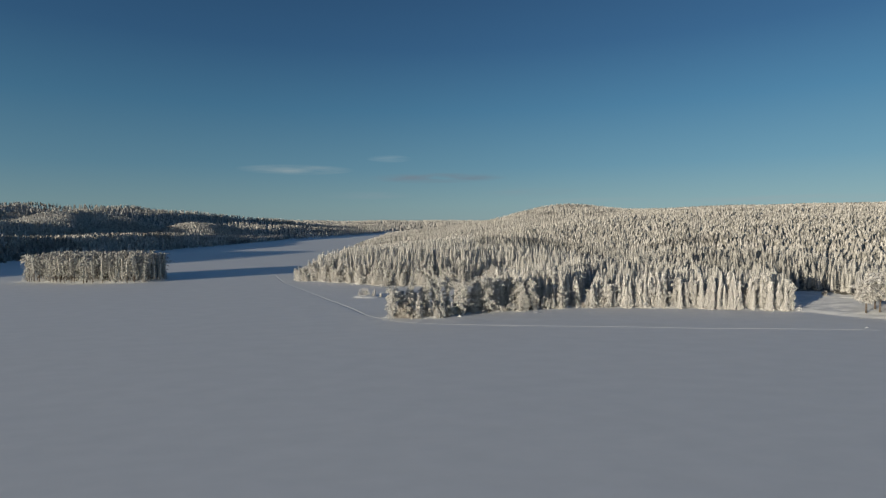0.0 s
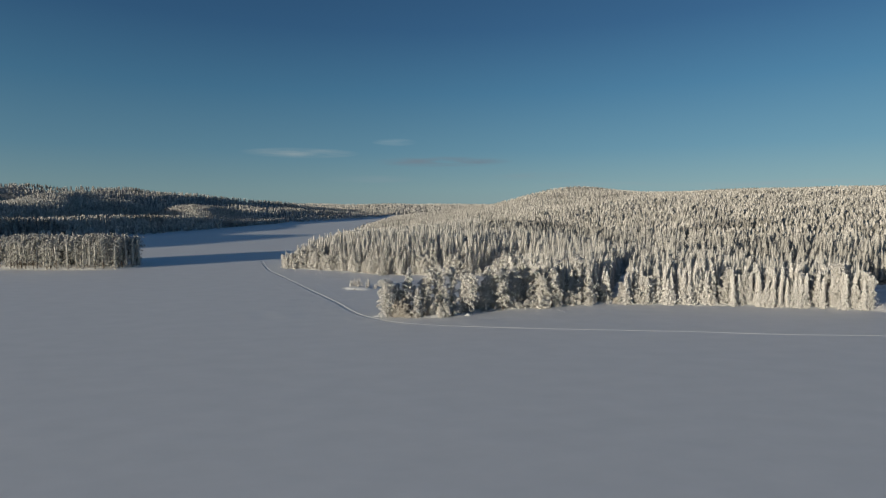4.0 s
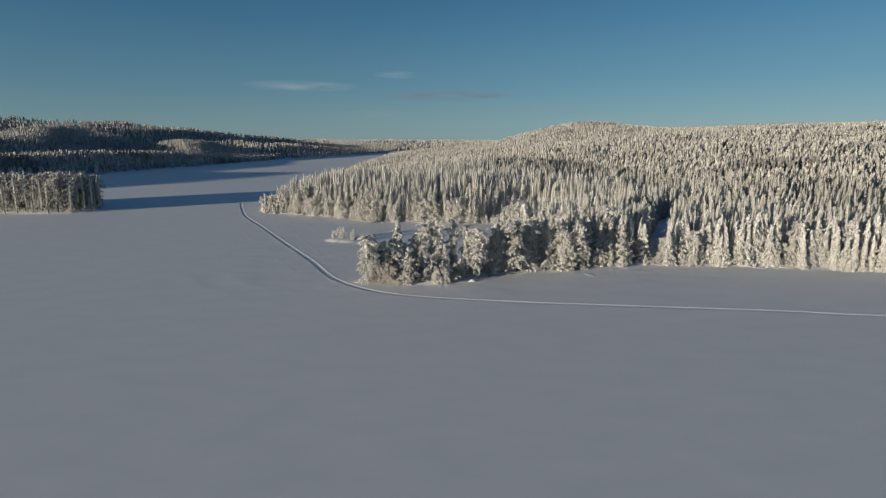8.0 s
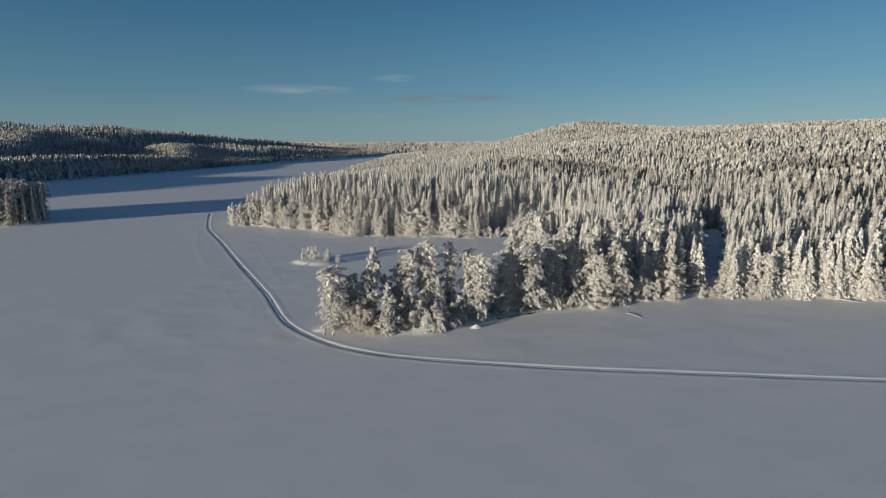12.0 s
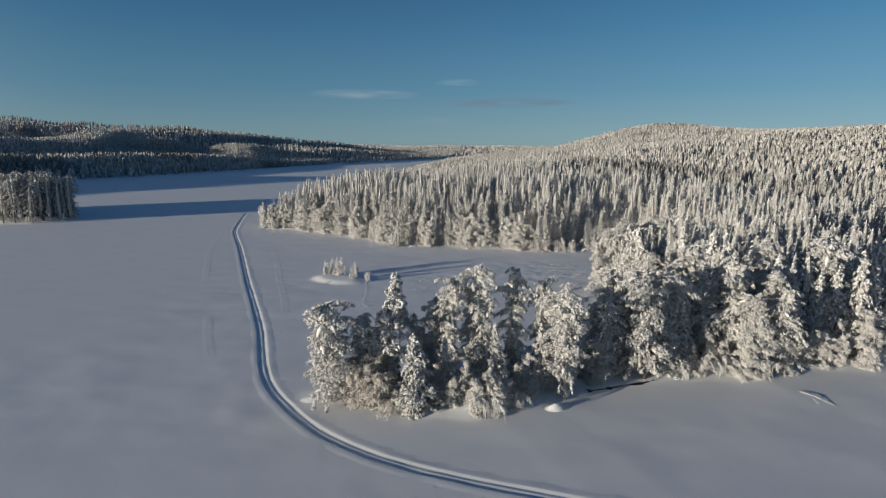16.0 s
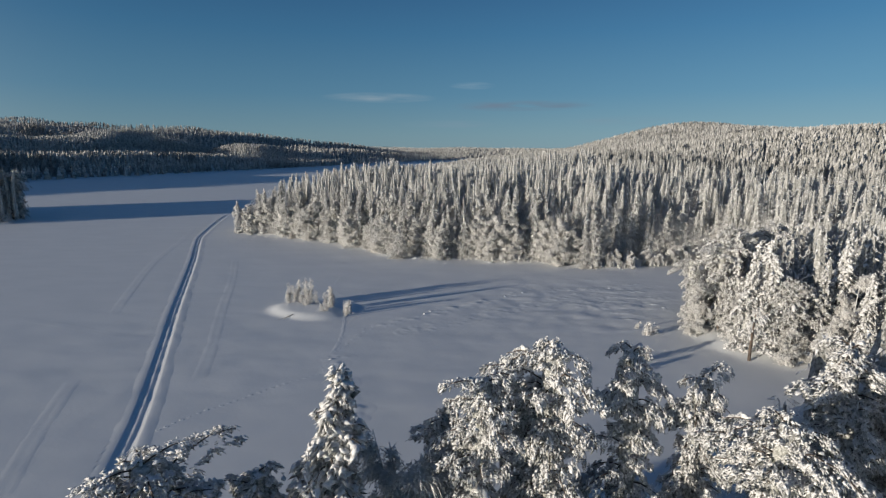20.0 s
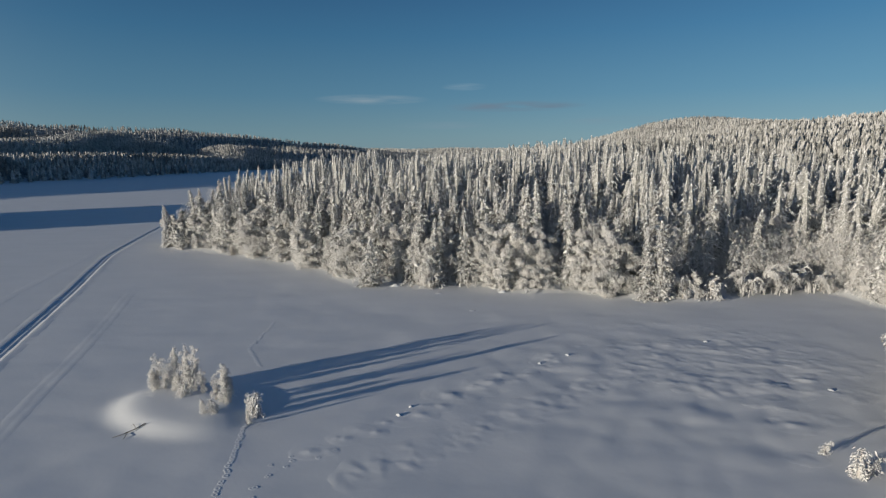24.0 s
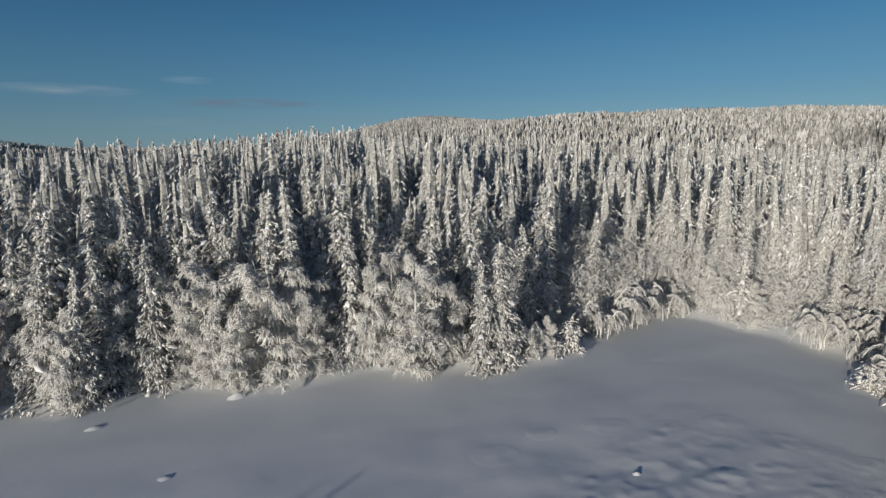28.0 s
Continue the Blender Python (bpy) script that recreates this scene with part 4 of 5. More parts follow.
for x, y, d, u, far_shore in zip(fx[front], fy[front], fd[front], lots[front], back_shore[front]):
    x, y, i = float(x), float(y), int(rng.integers(40))
    if x < -88:
        plant("b", i, x, y, float(rng.uniform(5.5, 8.5)), 1.2)
        continue
    if far_shore and 12 < x < 40 and d < 4.5:
        plant("a" if u < 0.3 else ("k" if u < 0.6 else "b"), i, x, y, float(rng.uniform(2.0, 3.8)), 1.1)
        continue
    if far_shore and x > 33 and d < 9:
        if u < 0.55:
            plant("a", i, x, y, float(rng.uniform(2.6, 4.6)), float(rng.uniform(1.0, 1.3)))
        elif u < 0.72:
            plant("b", i, x, y, float(rng.uniform(3.5, 6.0)), 1.2)
        else:
            plant("s", i, x, y, float(rng.uniform(6.5, 12.0)), 1.2)
        continue
    veil = 0.6 if far_shore else (0.5 if x < 58 else 0.3)
    if d < 3.6 and u < veil:
        plant("b", i, x, y, float(rng.uniform(6.5, 11.5) if far_shore else rng.uniform(4.5, 8.5)), float(rng.uniform(0.95, 1.35)))
    elif d < 3.6 and u < veil + 0.08:
        plant("u" if u > veil + 0.06 else "a", i, x, y, float(rng.uniform(1.4, 2.6)), 1.1)
    elif u > 0.95 and d > 3.6:
        plant("p", i, x, y, float(rng.uniform(10, 14)), 0.95)
    elif d >= 3.6 and u < 0.3:
        plant("b", i, x, y, float(rng.uniform(7, 11)), 1.1)
    elif far_shore:
        plant("s", i, x, y, float(rng.uniform(10.5, 15.8)) * (1.0 if d > 3 else 0.85), float(rng.uniform(1.35, 1.75)))
    else:
        plant("q" if u > (0.78 if x < 60 else 0.86) else "w", i, x, y, float(rng.uniform(11, 15)) * (1.0 if d > 2 else 0.85), float(rng.uniform(0.85, 1.15)))


def mid_tree(seed, spread, limbs_n, per, short, long, bare_share=0.3, power=0.62):
    r = np.random.default_rng(seed)
    snow, under, _ = make_weeping(seed, 14.0, limbs_n, 0.12, lambda f: spread * (1 - f) ** power * (0.88 + 0.26 * np.sin(34 * f + spread * 9)), -0.05, 0.6, per, short, long, 0.12, 3, 1, 0.0, 0.0, 0.38, lite=True)
    v, f = join([snow, under])
    pads = (len(snow[1]) // 6) + 1
    bare = np.repeat(r.uniform(0, 1, pads) < bare_share, 6)[: len(snow[1])].astype(int) * 2
    return v, f, np.r_[bare, np.ones(len(under[1]), int)]


def far_tree(seed, layers, sides, spread=1.7):
    r = np.random.default_rng(seed)
    vs, fs, off = [], [], 0
    for i in range(layers):
        f = i / layers
        z0, z1, rad = 0.6 + 12.2 * f, min(0.6 + 12.2 * f + 5.0 - 1.0 * f, 14.3), spread * (1 - f) ** 0.55 + 0.15
        a = np.arange(sides) * 2 * np.pi / sides + r.uniform(0, 1)
        q = rad * r.uniform(0.6, 1.25, sides)
        vs.append(np.vstack([[(0, 0, z1)], np.stack([np.cos(a) * q, np.sin(a) * q, z0 + r.uniform(-1.2, 0.9, sides)], 1)]))
        fs += [(off, off + 1 + j, off + 1 + (j + 1) % sides) for j in range(sides)]
        off += sides + 1
    return np.concatenate(vs), np.array(fs), np.zeros(len(fs), int)


def shade_stands(x, y):
    """Stands in a darker crown colour, which stands in for their side shade."""
    stand = ((x - 58) / 34) ** 2 + ((y - 428) / 44) ** 2 < 1 + 0.5 * fbm(NOISE_A, x, y, 0.05, 2)
    return stand | (fbm(NOISE_B, x, y, 0.011, 3) > 0.72)


def forest(name, label, templates, x, y, z, size, mats, seed, wide=1.0, swap=None):
    """Many trees in one mesh. swap: the slots to use, by slot, in the darker stands."""
    r = np.random.default_rng(seed)
    which = r.integers(0, len(templates), len(x))
    turn, fat = r.uniform(0, 6.283, len(x)), wide * r.uniform(0.8, 1.25, len(x))
    vs, fs, ms, off = [], [], [], 0
    for k, (tv, tf, tm) in enumerate(templates):
        i = np.flatnonzero(which == k)
        c, s = np.cos(turn[i])[:, None], np.sin(turn[i])[:, None]
        w = (size[i] * fat[i])[:, None]
        v = np.stack([(tv[:, 0] * c - tv[:, 1] * s) * w + x[i][:, None], (tv[:, 0] * s + tv[:, 1] * c) * w + y[i][:, None], tv[:, 2] * size[i][:, None] + z[i][:, None]], -1)
        vs.append(v.reshape(-1, 3))
        fs.append((tf[None] + (np.arange(len(i)) * len(tv))[:, None, None]).reshape(-1, 3) + off)
        slots = np.tile(tm, (len(i), 1))
        if swap:
            b = shade_stands(x[i], y[i]) | (r.uniform(0, 1, len(i)) < 0.1)
            slots[b] = np.array(swap)[slots[b]]
        ms.append(slots.ravel())
        off += v.shape[0] * v.shape[1]
    ob = new(name, mesh_from(name, np.concatenate(vs), np.concatenate(fs), mats, np.concatenate(ms), smooth=False))
    return tagged(ob, label, "forest", kind="stuff")


def mid_pine(seed, spread, low):
    snow, under, wood = make_weeping(seed, 14.0, 24, low, pine_reach(spread, low), 0.1, 0.6, 8, 0.6, 1.1, 0.3, 3, 1, 0.5, 0.3, 0.15, lift=0.6, lite=True)
    wood = (wood[0][:42], wood[1][: (wood[1] < 42).all(1).sum()])
    v, f = join([snow, under, wood])
    return v, f, np.r_[np.zeros(len(snow[1]), int), np.ones(len(under[1]), int), np.full(len(wood[1]), 2)]


MID = [mid_tree(100 + i, 1.6 + 0.14 * i, 44, 6, 0.34, 0.66, power=0.56 if i < 5 else 0.45) for i in range(6)]
SIDE = [mid_tree(140 + i, 1.7 + 0.15 * i, 26, 3, 0.55, 1.0, 0.4, 0.65 if i < 6 else 0.5) for i in range(7)]
FAR = [far_tree(200 + i, 6, 5, 1.45 + 0.08 * i) for i in range(8)]
TINY = [far_tree(220 + i, 4, 4, 1.6 + 0.1 * i) for i in range(8)]


def region(x0, x1, y0, y1, gap, seed, test):
    x, y = scatter(x0, x1, y0, y1, gap, seed)
    d = shore_distance(x, y)
    ok = (d > 1.5) & test(x, y, d) & ~clear(x, y)
    x, y = x[ok], y[ok]
    return x, y, ground_height(x, y) - 0.3


def in_view(x, y):
    return (x < 1.05 * y + 60) & (x > -1.08 * (y - 120) - 60)


def rows_taken(x, y, d):
    deep = np.where(y > 296, 9.5, np.where(y > 250, 9.0, 6.0))
    return ((d < deep) & (x < 145) & (x > -110) & (y < 395)) | spit_tip(x, y) | bay_side(x, y)


def near_wood(x, y, d):
    return (d < np.where((y > 300) & (x < 100), 46, 32)) & (x > -110) & (x < 225) & (y < 395)


x, y, z = region(-112, 230, 150, 400, 2.7, 6, lambda x, y, d: near_wood(x, y, d) & ~rows_taken(x, y, d) & free_of(x, y, planted, 1.8))
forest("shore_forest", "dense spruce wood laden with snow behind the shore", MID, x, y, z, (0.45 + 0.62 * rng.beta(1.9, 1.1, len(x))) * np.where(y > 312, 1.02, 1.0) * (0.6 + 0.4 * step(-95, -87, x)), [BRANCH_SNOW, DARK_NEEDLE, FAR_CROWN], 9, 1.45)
x, y, z = region(-130, 210, 200, 560, 3.0, 19, lambda x, y, d: (d < 120) & ~near_wood(x, y, d) & ~rows_taken(x, y, d) & in_view(x, y))
forest("bank_forest", "close-set snowy spruces above the bay", SIDE, x, y, z, (0.40 + 0.49 * rng.beta(1.6, 1.3, len(x))) * (1 - 0.18 * step(30, 80, x) * step(310, 340, y)), [BRANCH_SNOW, DARK_NEEDLE, FAR_CROWN, SHADED_CROWN], 24, 1.6, (2, 1, 3))
x, y, z = region(-160, 620, 200, 640, 3.4, 11, lambda x, y, d: ~near_wood(x, y, d) & ~rows_taken(x, y, d) & in_view(x, y) & ~((d < 120) & (x > -130) & (x < 210) & (y < 560)))
forest("slope_forest", "snow-covered conifers up the lower slope", FAR, x, y, z, rng.uniform(0.55, 0.76, len(x)) * (1 + 0.2 * fbm(NOISE_A, x, y, 0.02, 3)) * (1 - 0.15 * step(310, 340, y) * step(640, 500, y)), [FAR_CROWN, SHADED_CROWN], 14, 1.5, (1,))
hill_parts = [region(-220, 950, 640, 1150, 5.2, 12, lambda x, y, d: in_view(x, y)), region(620, 950, 200, 640, 9.0, 18, lambda x, y, d: in_view(x, y)), region(-240, 1100, 1150, 1900, 12.0, 13, lambda x, y, d: in_view(x, y))]
x, y, z = (np.concatenate(c) for c in zip(*hill_parts))
forest("hill_forest", "snow-covered conifer forest over the low hill", TINY, x, y, z, rng.uniform(0.5, 0.68, len(x)) * (1 + 0.15 * fbm(NOISE_A, x, y, 0.012, 3)), [FAR_CROWN, SHADED_CROWN], 15, 1.35, (1,))
# The second part is unseen: trees added on the knoll to lengthen its shadow.
left_parts = [region(-1100, -370, 380, 1300, 5.6, 21, lambda x, y, d: in_view(x, y)), region(-640, -440, 230, 520, 6.5, 25, lambda x, y, d: ~in_view(x, y)), region(-1700, -230, 1300, 2700, 13.0, 22, lambda x, y, d: in_view(x, y))]
x, y, z = (np.concatenate(c) for c in zip(*left_parts))
forest("shaded_forest", "dark conifer forest on the far shore hill", TINY, x, y, z, rng.uniform(0.66, 0.86, len(x)), [FAR_CROWN, SHADED_CROWN], 16, 1.7, (1,))
x, y, z = region(-1700, 1500, 2200, 4300, 30.0, 23, lambda x, y, d: in_view(x, y))
forest("distant_forest", "hazy distant wooded hills", TINY, x, y, z, rng.uniform(0.8, 1.1, len(x)), [FAR_CROWN], 17, 2.2)
xi, yi = scatter(-290, -182, 343, 393, 3.3, 31)
ok = outline_distance(ISLAND, xi, yi) < -0.5
xi, yi = xi[ok], yi[ok]
ISLE = [mid_pine(120 + i, 2.5 + 0.3 * i, 0.05 + 0.08 * i) for i in range(4)] + MID[:1]
forest("island_wood", "wooded island of snowy pines and spruces", ISLE, xi, yi, ground_height(xi, yi) - 0.2, rng.uniform(1.05, 1.4, len(xi)), [FAR_CROWN, PINE_NEEDLE, PINE_BARK], 18, 1.0)


# Frosted saplings and brush that fill the wood's edge.
def brush(seed, tall, n, long):
    r = np.random.default_rng(seed)
    z = tall * r.uniform(0, 1, n) ** 0.8
    rad = 0.95 * np.clip(1.25 - z / tall, 0.15, 1) ** 0.7 * np.sqrt(r.uniform(0.15, 1, n))
    a = r.uniform(0, 6.283, n)
    base = np.stack([np.cos(a) * rad, np.sin(a) * rad, z], 1)
    le = r.uniform(0.4, 1.0, n) * long
    v, f = tongues(r, base, a + r.normal(0, 0.8, n), le, le * r.uniform(0.08, 0.18, n), le * r.uniform(0.08, 0.18, n), r.uniform(-0.2, 0.7, n), r.uniform(0.4, 1.4, n), 1, 3, 0.4)
    return v, f, np.repeat(r.uniform(0, 1, n) < 0.16, len(f) // n).astype(int)


BRUSH = [brush(300 + i, 2.2 + 0.5 * i, 210, 0.36) for i in range(6)]
FINE_BRUSH = [brush(310 + i, 2.2 + 0.5 * i, 240, 0.36) for i in range(4)]
x, y = (np.concatenate(c) for c in zip(scatter(-112, 150, 206, 396, 1.9, 41), scatter(-100, 60, 312, 360, 1.7, 44)))
d = shore_distance(x, y)
tip = spit_tip(x, y)
ok = (d > 0.5) & (d < np.where(tip, 9, np.where(y > 296, 15, 11))) & ~clear(x, y) & (rng.uniform(0, 1, len(x)) < np.where(tip, 0.75, 0.8)) & (~tip | (d > 1.4)) & ~((x > 8) & (x < 22) & (d < 3.2)) & ~(bay_side(x, y) & (rng.uniform(0, 1, len(x)) < 0.8))
x, y, d, tip = x[ok], y[ok], d[ok], tip[ok]
forest("spit_undergrowth", "hoarfrosted saplings and brush between the spit's trees", FINE_BRUSH, x[tip], y[tip], ground_height(x[tip], y[tip]) - 0.1, rng.uniform(0.6, 1.2, tip.sum()), [TWIG, BARE_TWIG], 43)
x, y, d = x[~tip], y[~tip], d[~tip]
forest("undergrowth", "hoarfrosted saplings and brush under the shore trees", BRUSH, x, y, ground_height(x, y) - 0.1, rng.uniform(0.6, 1.3, len(x)) * np.clip(0.5 + d / 6, 0, 1.25) * np.where(y > 296, 1.5, 1.1), [TWIG, BARE_TWIG], 42)
xi, yi = scatter(-290, -182, 343, 393, 2.6, 51)
e = outline_distance(ISLAND, xi, yi)
ok = (e < 0.6) & (e > -5)
forest("island_brush", "frosted brush round the edge of the wooded island", BRUSH, xi[ok], yi[ok], ground_height(xi[ok], yi[ok]) - 0.1, rng.uniform(0.6, 1.3, ok.sum()), [TWIG, BARE_TWIG], 52)


# ---- snow forms and small things on the ice ----
def height_at(x, y):
    return float(ground_height([x], [y])[0])


def domes(items, rings=4, sides=9, seed=0):
    """Low rounded snow mounds: x, y, half length, half width, height, turn."""
    r = np.random.default_rng(seed)
    geos = []
    for x, y, a, b, h, turn in items:
        v = [(0.0, 0.0, h)]
        for i in range(1, rings + 1):
            q = i / rings
            for j in range(sides):
                w = 2 * math.pi * j / sides
                k = q * r.uniform(0.94, 1.06)
                v.append((a * k * math.cos(w), b * k * math.sin(w), h * (math.cos(q * math.pi) * 0.5 + 0.5) - (0.04 if i == rings else 0)))
        v = np.array(v)
        c, s = math.cos(turn), math.sin(turn)
        v = np.stack([v[:, 0] * c - v[:, 1] * s + x, v[:, 0] * s + v[:, 1] * c + y, v[:, 2] + height_at(x, y)], 1)
        f = [(0, 1 + j, 1 + (j + 1) % sides) for j in range(sides)]
        for i in range(rings - 1):
            for j in range(sides):
                p, q2 = 1 + i * sides + j, 1 + i * sides + (j + 1) % sides
                f += [(p, p + sides, q2 + sides), (p, q2 + sides, q2)]
        geos.append((v, np.array(f)))
    return join(geos)


def scene_mesh(name, geo, mat, label, category, kind=""):
    return tagged(new(name, mesh_from(name, geo[0], geo[1], [mat])), label, category, kind=kind)


r2 = np.random.default_rng(91)


def crust_places():
    """Small mounds of trodden and drifted snow: along the old crack, beside the footprints and over the rough field."""
    out = []
    for (ax, ay), (bx, by), many, loose in (((-20.5, 273.2), (-3.5, 290.6), 40, 0.7), ((-3.5, 290.6), (13, 297), 16, 1.2), ((-26, 266), (-20.5, 273.2), 10, 0.7), ((-28, 255), (-19, 238), 24, 0.7)):
        for t in r2.uniform(0, 1, many):
            out.append((ax + (bx - ax) * t + r2.normal(0, loose), ay + (by - ay) * t + r2.normal(0, loose), r2.uniform(0.25, 0.55), r2.uniform(0.02, 0.08)))
    for x, y in zip(r2.normal(15, 6.5, 130), r2.normal(288, 6.0, 130)):
        out.append((x, y, r2.uniform(0.25, 0.6), r2.uniform(0.015, 0.06)))
    for x, y, q, h in ((-15.7, 278.8, 0.9, 0.13), (-12.1, 281.9, 0.9, 0.14), (-11.2, 283.9, 0.7, 0.12), (4.7, 293.7, 1.0, 0.13), (17.8, 285.9, 0.7, 0.12), (12.4, 276.4, 0.7, 0.1), (-26.4, 252.4, 0.6, 0.1), (-20.6, 241.5, 0.7, 0.13)):
        out.append((x, y, q, h))
    return np.array(out)


def ridged_snow(x0, x1, y0, y1, gap):
    """Low wind-shaped heaps over the bay ice, strongest in one field and along one old crack."""
    xs, ys = np.arange(x0, x1, gap), np.arange(y0, y1, gap)
    gx, gy = np.meshgrid(xs, ys)
    x, y = gx.ravel(), gy.ravel()
    c, s = math.cos(radians(-24)), math.sin(radians(-24))
    u, v = x * c + y * s, -x * s + y * c
    field = np.exp(-(((x - 17) / 8.5) ** 2) - ((y - 292) / 8) ** 2)
    t = np.clip(((x + 24) * 34 + (y - 262) * 32) / 2180, 0, 1)
    off = np.hypot(x + 24 - 34 * t, y - 262 - 32 * t)
    crack = 0.75 * np.exp(-((off / 2.2) ** 2)) * step(0.02, 0.12, t) * step(1.0, 0.9, t)
    amount = np.maximum(field, crack) * step(-1.5, -4, shore_distance(x, y))
    heap = np.clip(fbm(NOISE_A, u * 0.55, v, 0.95, 3) - 0.12, 0, 1) + 0.5 * np.clip(fbm(NOISE_B, u * 0.7, v, 2.1, 2) - 0.35, 0, 1)
    mound, reach = 0 * x, 0 * x
    for cx, cy, q, h in crust_places():
        near = np.flatnonzero((np.abs(x - cx) < 6 * q) & (np.abs(y - cy) < 6 * q))
        r = ((x[near] - cx) ** 2 + ((y[near] - cy) * 1.35) ** 2) / q**2
        mound[near] = np.maximum(mound[near], h * np.exp(-r * (1 + 0.4 * fbm(NOISE_A, x[near], y[near], 1.7, 2))))
        reach[near] = np.maximum(reach[near], np.exp(-0.12 * r))
    spread = np.maximum(amount, reach)
    z = ground_height(x, y) + 0.05 * heap * amount + 0.7 * mound + 0.035 * step(0.04, 0.4, spread) - 0.028
    nx = len(xs)
    i = (np.arange(len(ys) - 1)[:, None] * nx + np.arange(nx - 1)).ravel()
    quads = np.stack([i, i + 1, i + nx + 1, i + nx], 1)
    quads = quads[(spread[quads] > 0.05).any(1)]
    return np.stack([x, y, z], 1), quads


scene_mesh("snow_heaps", ridged_snow(-34, 38, 234, 312, 0.2), SNOW, "low wind-shaped snow heaps on the bay ice", "snow", "stuff")

# Lumps that stand out: x, y, size, height.
for x, y, a, h in ((-19.6, 274.3, 0.4, 0.22), (-18.9, 276.0, 0.35, 0.18), (-7.3, 287.3, 0.4, 0.2), (-4.2, 289.9, 0.45, 0.2), (12.1, 296.3, 0.4, 0.22), (19.0, 283.7, 0.45, 0.2), (3.4, 255.2, 0.4, 0.24), (-27.6, 253.6, 0.4, 0.18)):
    scene_mesh("snow_lump", domes([(x, y, a, a * 0.7, h * 0.6, r2.uniform(0, 3))], 6, 14, seed=int(100 + x)), SNOW, "small snow-capped tussock poking out of the lake snow", "snow lump")["group"] = "lumps on the ice"
for x, y, a, b, h in ((6.7, 213.8, 1.5, 1.0, 0.6), (-22.5, 212.6, 1.8, 1.1, 0.3), (146.6, 185.6, 1.3, 0.5, 0.3), (-37, 331, 3.0, 1.4, 0.4), (-30, 319, 1.2, 0.7, 0.35), (-12, 316.8, 1.0, 0.6, 0.3), (-22, 314.8, 0.8, 0.5, 0.12), (-16, 306, 0.6, 0.4, 0.07)):
    scene_mesh("snow_drift", domes([(x, y, a, b, h, 0.3)], 5, 12, seed=int(300 + x)), SNOW, "rounded white snowdrift at the shore", "snowdrift")


def prints(way, gap, jitter, seed):
    """A line of paw-sized pits with raised rims."""
    r = np.random.default_rng(seed)
    line = fine_line(curve(way), gap)
    geos = []
    for n, (x, y) in enumerate(line):
        x, y = x + r.normal(0, jitter), y + r.normal(0, jitter)
        size = r.uniform(0.8, 1.25)
        v, f = [], []
        for rad, z in ((0.02, 0.0), (0.07, 0.0), (0.12, 0.009), (0.18, 0.008), (0.32, -0.02)):
            for j in range(8):
                w = 2 * math.pi * j / 8
                v.append((x + size * rad * math.cos(w), y + size * rad * 0.8 * math.sin(w), z * size * r.uniform(0.7, 1.3) + 0.006))
        for i in range(4):
            for j in range(8):
                p, q = i * 8 + j, i * 8 + (j + 1) % 8
                f += [(p, p + 8, q + 8), (p, q + 8, q)]
        v = np.array(v)
        v[:, 2] += height_at(x, y)
        geos.append((v, np.array(f)))
    return join(geos)


scene_mesh("footprints", join([prints([(-36.5, 283.2), (-38.6, 286), (-40.1, 288.1), (-40.6, 291), (-41, 293.8), (-41.6, 298)], 0.45, 0.1, 1), prints([(-31.8, 271), (-30.6, 267.2), (-29.4, 263), (-28.4, 257.4), (-28.3, 254.4)], 0.42, 0.08, 2),
                               prints([(-28.3, 254.4), (-27.3, 249.8), (-29.3, 247.0), (-31.6, 244.1), (-33.2, 241.3), (-35.6, 238.1), (-37.5, 234)], 0.8, 0.06, 3), prints([(-28.3, 254.4), (-27.1, 251.2), (-26.1, 247.8), (-24.2, 245.1), (-22.7, 244.0)], 0.9, 0.25, 4),
                               prints([(-28.3, 255), (-27.1, 260.8), (-26.9, 264.9), (-25.2, 267.3), (-23, 268.5)], 0.7, 0.3, 5), prints([(25, 259.5), (27, 258), (29, 256.5)], 0.6, 0.5, 7)]),
           SNOW, "lines of animal footprints trodden into the snow", "footprints", "stuff")

# A thread of open black water at the root of the spit.
m, b, n, l = material("open_water", (0.012, 0.016, 0.02), 0.08)
b.inputs["Specular IOR Level"].default_value = 0.5
l.new(bump(n, l, noise_node(n, l, 3.0, 2), 0.01), b.inputs["Normal"])
WATER = m


def leads():
    line = fine_line(curve([(11.0, 219.0), (13.0, 219.8), (15.6, 221.0), (17.8, 221.9), (20.4, 223.4)]), 0.25)
    t = np.gradient(line, axis=0)
    t /= np.linalg.norm(t, axis=1, keepdims=True)
    side = np.stack([-t[:, 1], t[:, 0]], 1)
    s = np.arange(len(line))
    w = np.clip(0.22 + 0.28 * fbm(NOISE_B, s, s * 0, 0.21, 3), 0.03, 0.55)
    rows_ = [np.column_stack([line + side * (k * w)[:, None], ground_height(*(line + side * (k * w)[:, None]).T) + dz]) for k, dz in ((-1.15, -0.05), (-1.0, 0.035), (1.0, 0.035), (1.15, -0.05))]
    v = np.stack(rows_, 1).reshape(-1, 3)
    i = (np.arange(len(line) - 1)[:, None] * 4 + np.arange(3)).ravel()
    return v, np.stack([i, i + 4, i + 5, i + 1], 1)


g = leads()
tagged(new("water", mesh_from("water", g[0], g[1], [WATER])), "narrow dark strip of open water at the shore", "water", kind="structure")


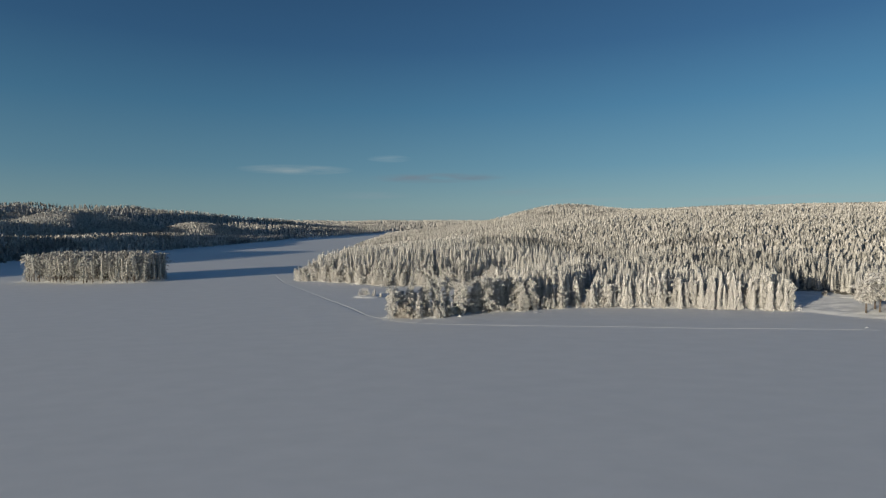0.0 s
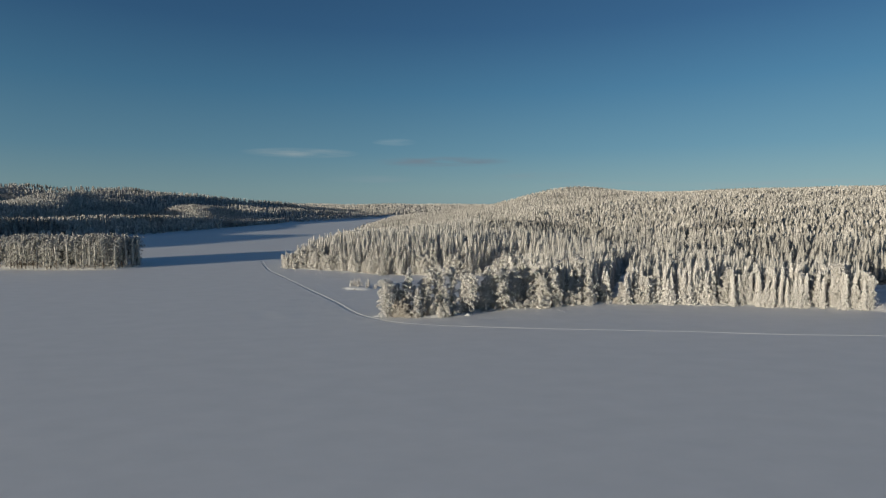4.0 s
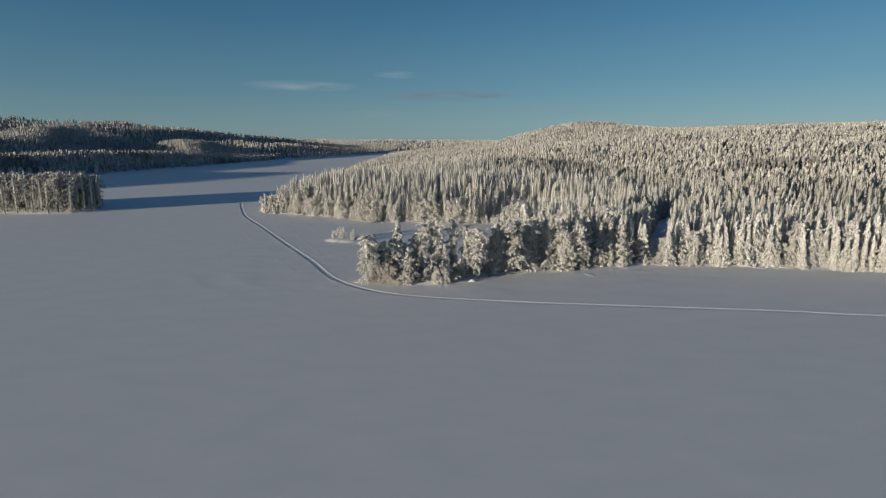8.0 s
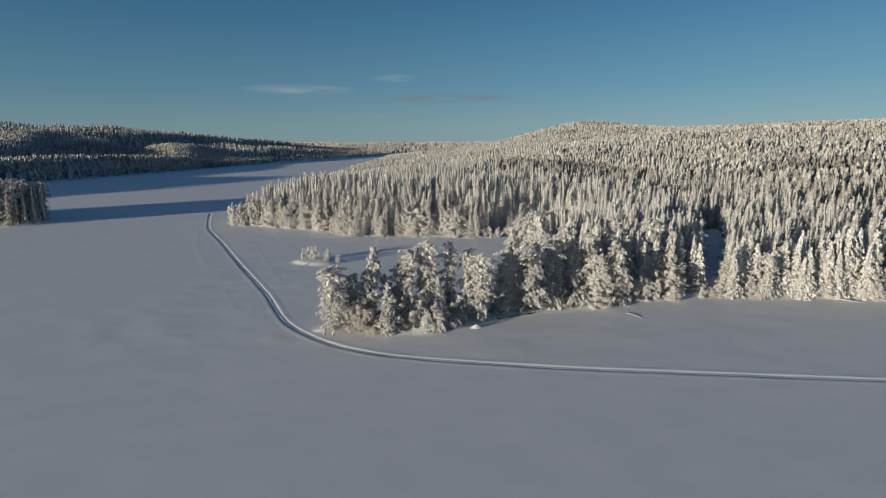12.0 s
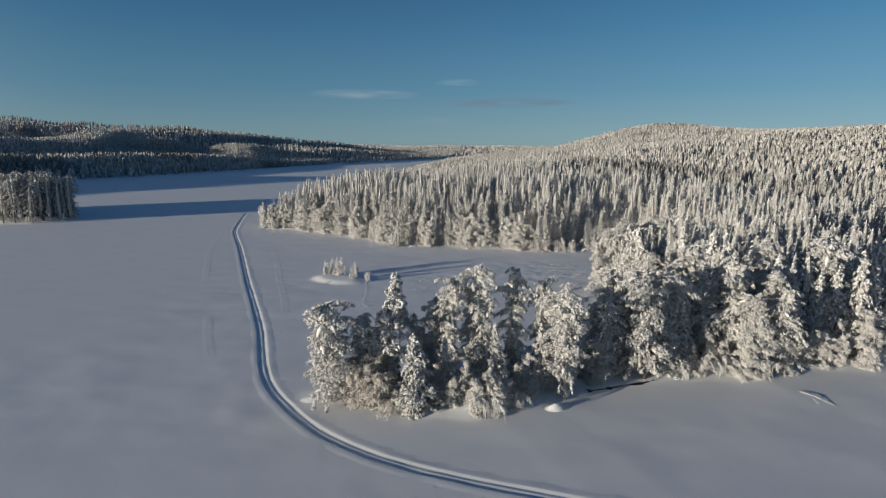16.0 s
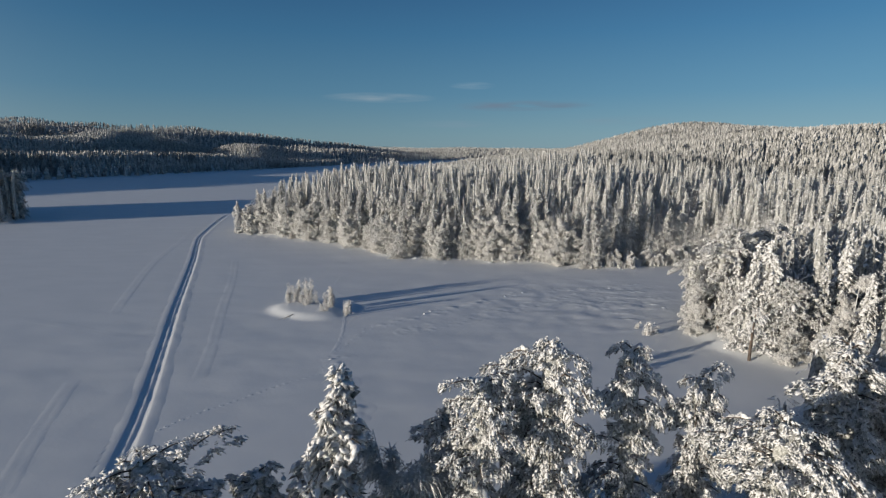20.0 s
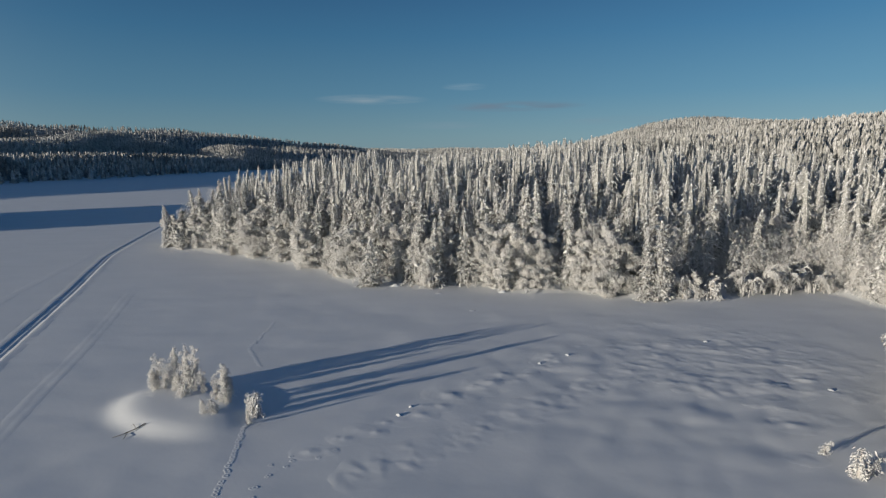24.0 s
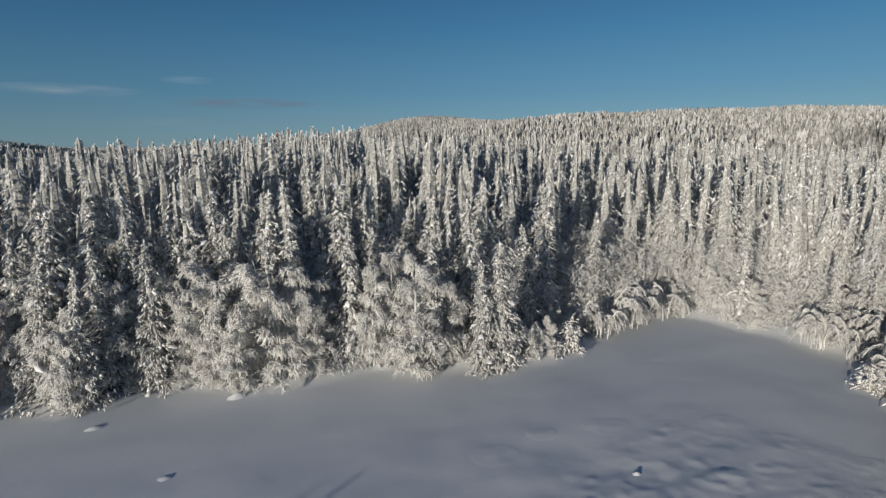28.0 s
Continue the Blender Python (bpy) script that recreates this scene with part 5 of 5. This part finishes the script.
def sticks(name, label, items, mat, group=""):
    """One fallen branch: a main stem and side twigs, lying on the snow."""
    ob = tagged(new(name), label, "branch", group)
    for n, (pts, rad) in enumerate(items):
        p = np.array(pts, float)
        p[:, 2] += ground_height(p[:, 0], p[:, 1])
        part("stem" if n == 0 else "twig", tubes(p[None], np.linspace(rad, rad * 0.4, len(p))[None], 5), mat, ob)
    return ob


sticks("fallen_branch", "dark fallen branch half buried beside the islet", [([(-39.6, 269.6, 0.06), (-40.1, 269.0, 0.12), (-40.7, 268.4, 0.08), (-41.3, 267.9, 0.0)], 0.05), ([(-40.1, 269.1, 0.1), (-40.5, 269.4, 0.18), (-40.9, 269.5, 0.06)], 0.03), ([(-40.5, 268.6, 0.08), (-40.3, 268.1, 0.1), (-40.2, 267.7, 0.03)], 0.03)], BARK)
sticks("fallen_branch", "grey forked branch lying on the snow by the spit", [([(37.6, 222.0, 0.12), (38.6, 220.4, 0.22), (39.8, 218.6, 0.05)], 0.05), ([(38.4, 220.7, 0.2), (38.0, 219.6, 0.25), (38.1, 218.8, 0.05)], 0.03)], TWIG)
sticks("fallen_log", "snow-dusted fallen trunk at the forest shore", [([(84.5, 232.2, 0.5), (87.5, 229.8, 0.35), (90.5, 228.2, 0.15)], 0.16), ([(86.5, 230.6, 0.4), (87.6, 229.0, 0.5), (88.0, 228.0, 0.1)], 0.06)], TWIG)
sticks("fallen_log", "snow-dusted fallen trunk at the forest shore", [([(93, 231.5, 0.4), (96, 229.4, 0.3), (99, 228.6, 0.12)], 0.14), ([(95, 230.1, 0.35), (96.4, 229.8, 0.6), (97.2, 229.2, 0.2)], 0.05)], TWIG)


def old_pine():
    """A bare twisted pine at the water's edge, its limbs rimmed with snow."""
    r = np.random.default_rng(5)
    ob = tagged(new("bare_pine"), "leaning bare pine with twisted snow-rimmed limbs", "tree")
    x0, y0 = 23.7, 261.0
    z0 = height_at(x0, y0)
    s = np.linspace(0, 1, 7)
    stem = np.stack([0.35 * s, 0.3 * s + 0.15 * np.sin(4 * s), 7.2 * s - 0.3], 1) + (x0, y0, z0)
    part("trunk", tubes(stem[None], np.array([[0.22, 0.19, 0.17, 0.15, 0.12, 0.08, 0.04]]), 7), PINE_BARK, ob)
    for i in range(13):
        k = r.uniform(0.5, 1.0)
        p = np.array([np.interp(k, s, stem[:, c]) for c in range(3)])
        a, le = r.uniform(0, 6.28), r.uniform(1.0, 2.3)
        pts = [p]
        for q in (0.3, 0.6, 0.85, 1.0):
            pts.append(p + (math.cos(a) * le * q, math.sin(a) * le * q, le * (0.35 * q - 0.7 * q * q)) + r.normal(0, 0.1, 3))
        limb = part("limb", tubes(np.array(pts)[None], np.array([[0.07, 0.06, 0.05, 0.035, 0.02]]), 5), TWIG, ob)
        m = 5
        b_ = np.array(pts)[r.integers(1, 5, m)] + r.normal(0, 0.06, (m, 3))
        part("snow_cap", tongues(r, b_, a + r.normal(0, 0.7, m), r.uniform(0.3, 0.6, m), r.uniform(0.08, 0.14, m), r.uniform(0.08, 0.14, m), r.uniform(0, 0.3, m), r.uniform(0.5, 1.0, m), 2, 4, 0.3), BRANCH_SNOW, limb)
    return ob


old_pine()

# The packed path over the glade.
ribbon("glade_path", "packed bright snow path across the glade", fine_line(curve([(150, 247), (158, 245.5), (166, 242.5), (176, 236), (188, 229), (205, 222)])), [(-2.2, -0.02), (-1.1, 0.02), (-0.6, 0.14), (0.0, 0.17), (0.6, 0.14), (1.1, 0.02), (2.2, -0.02)], 0.08, 9)
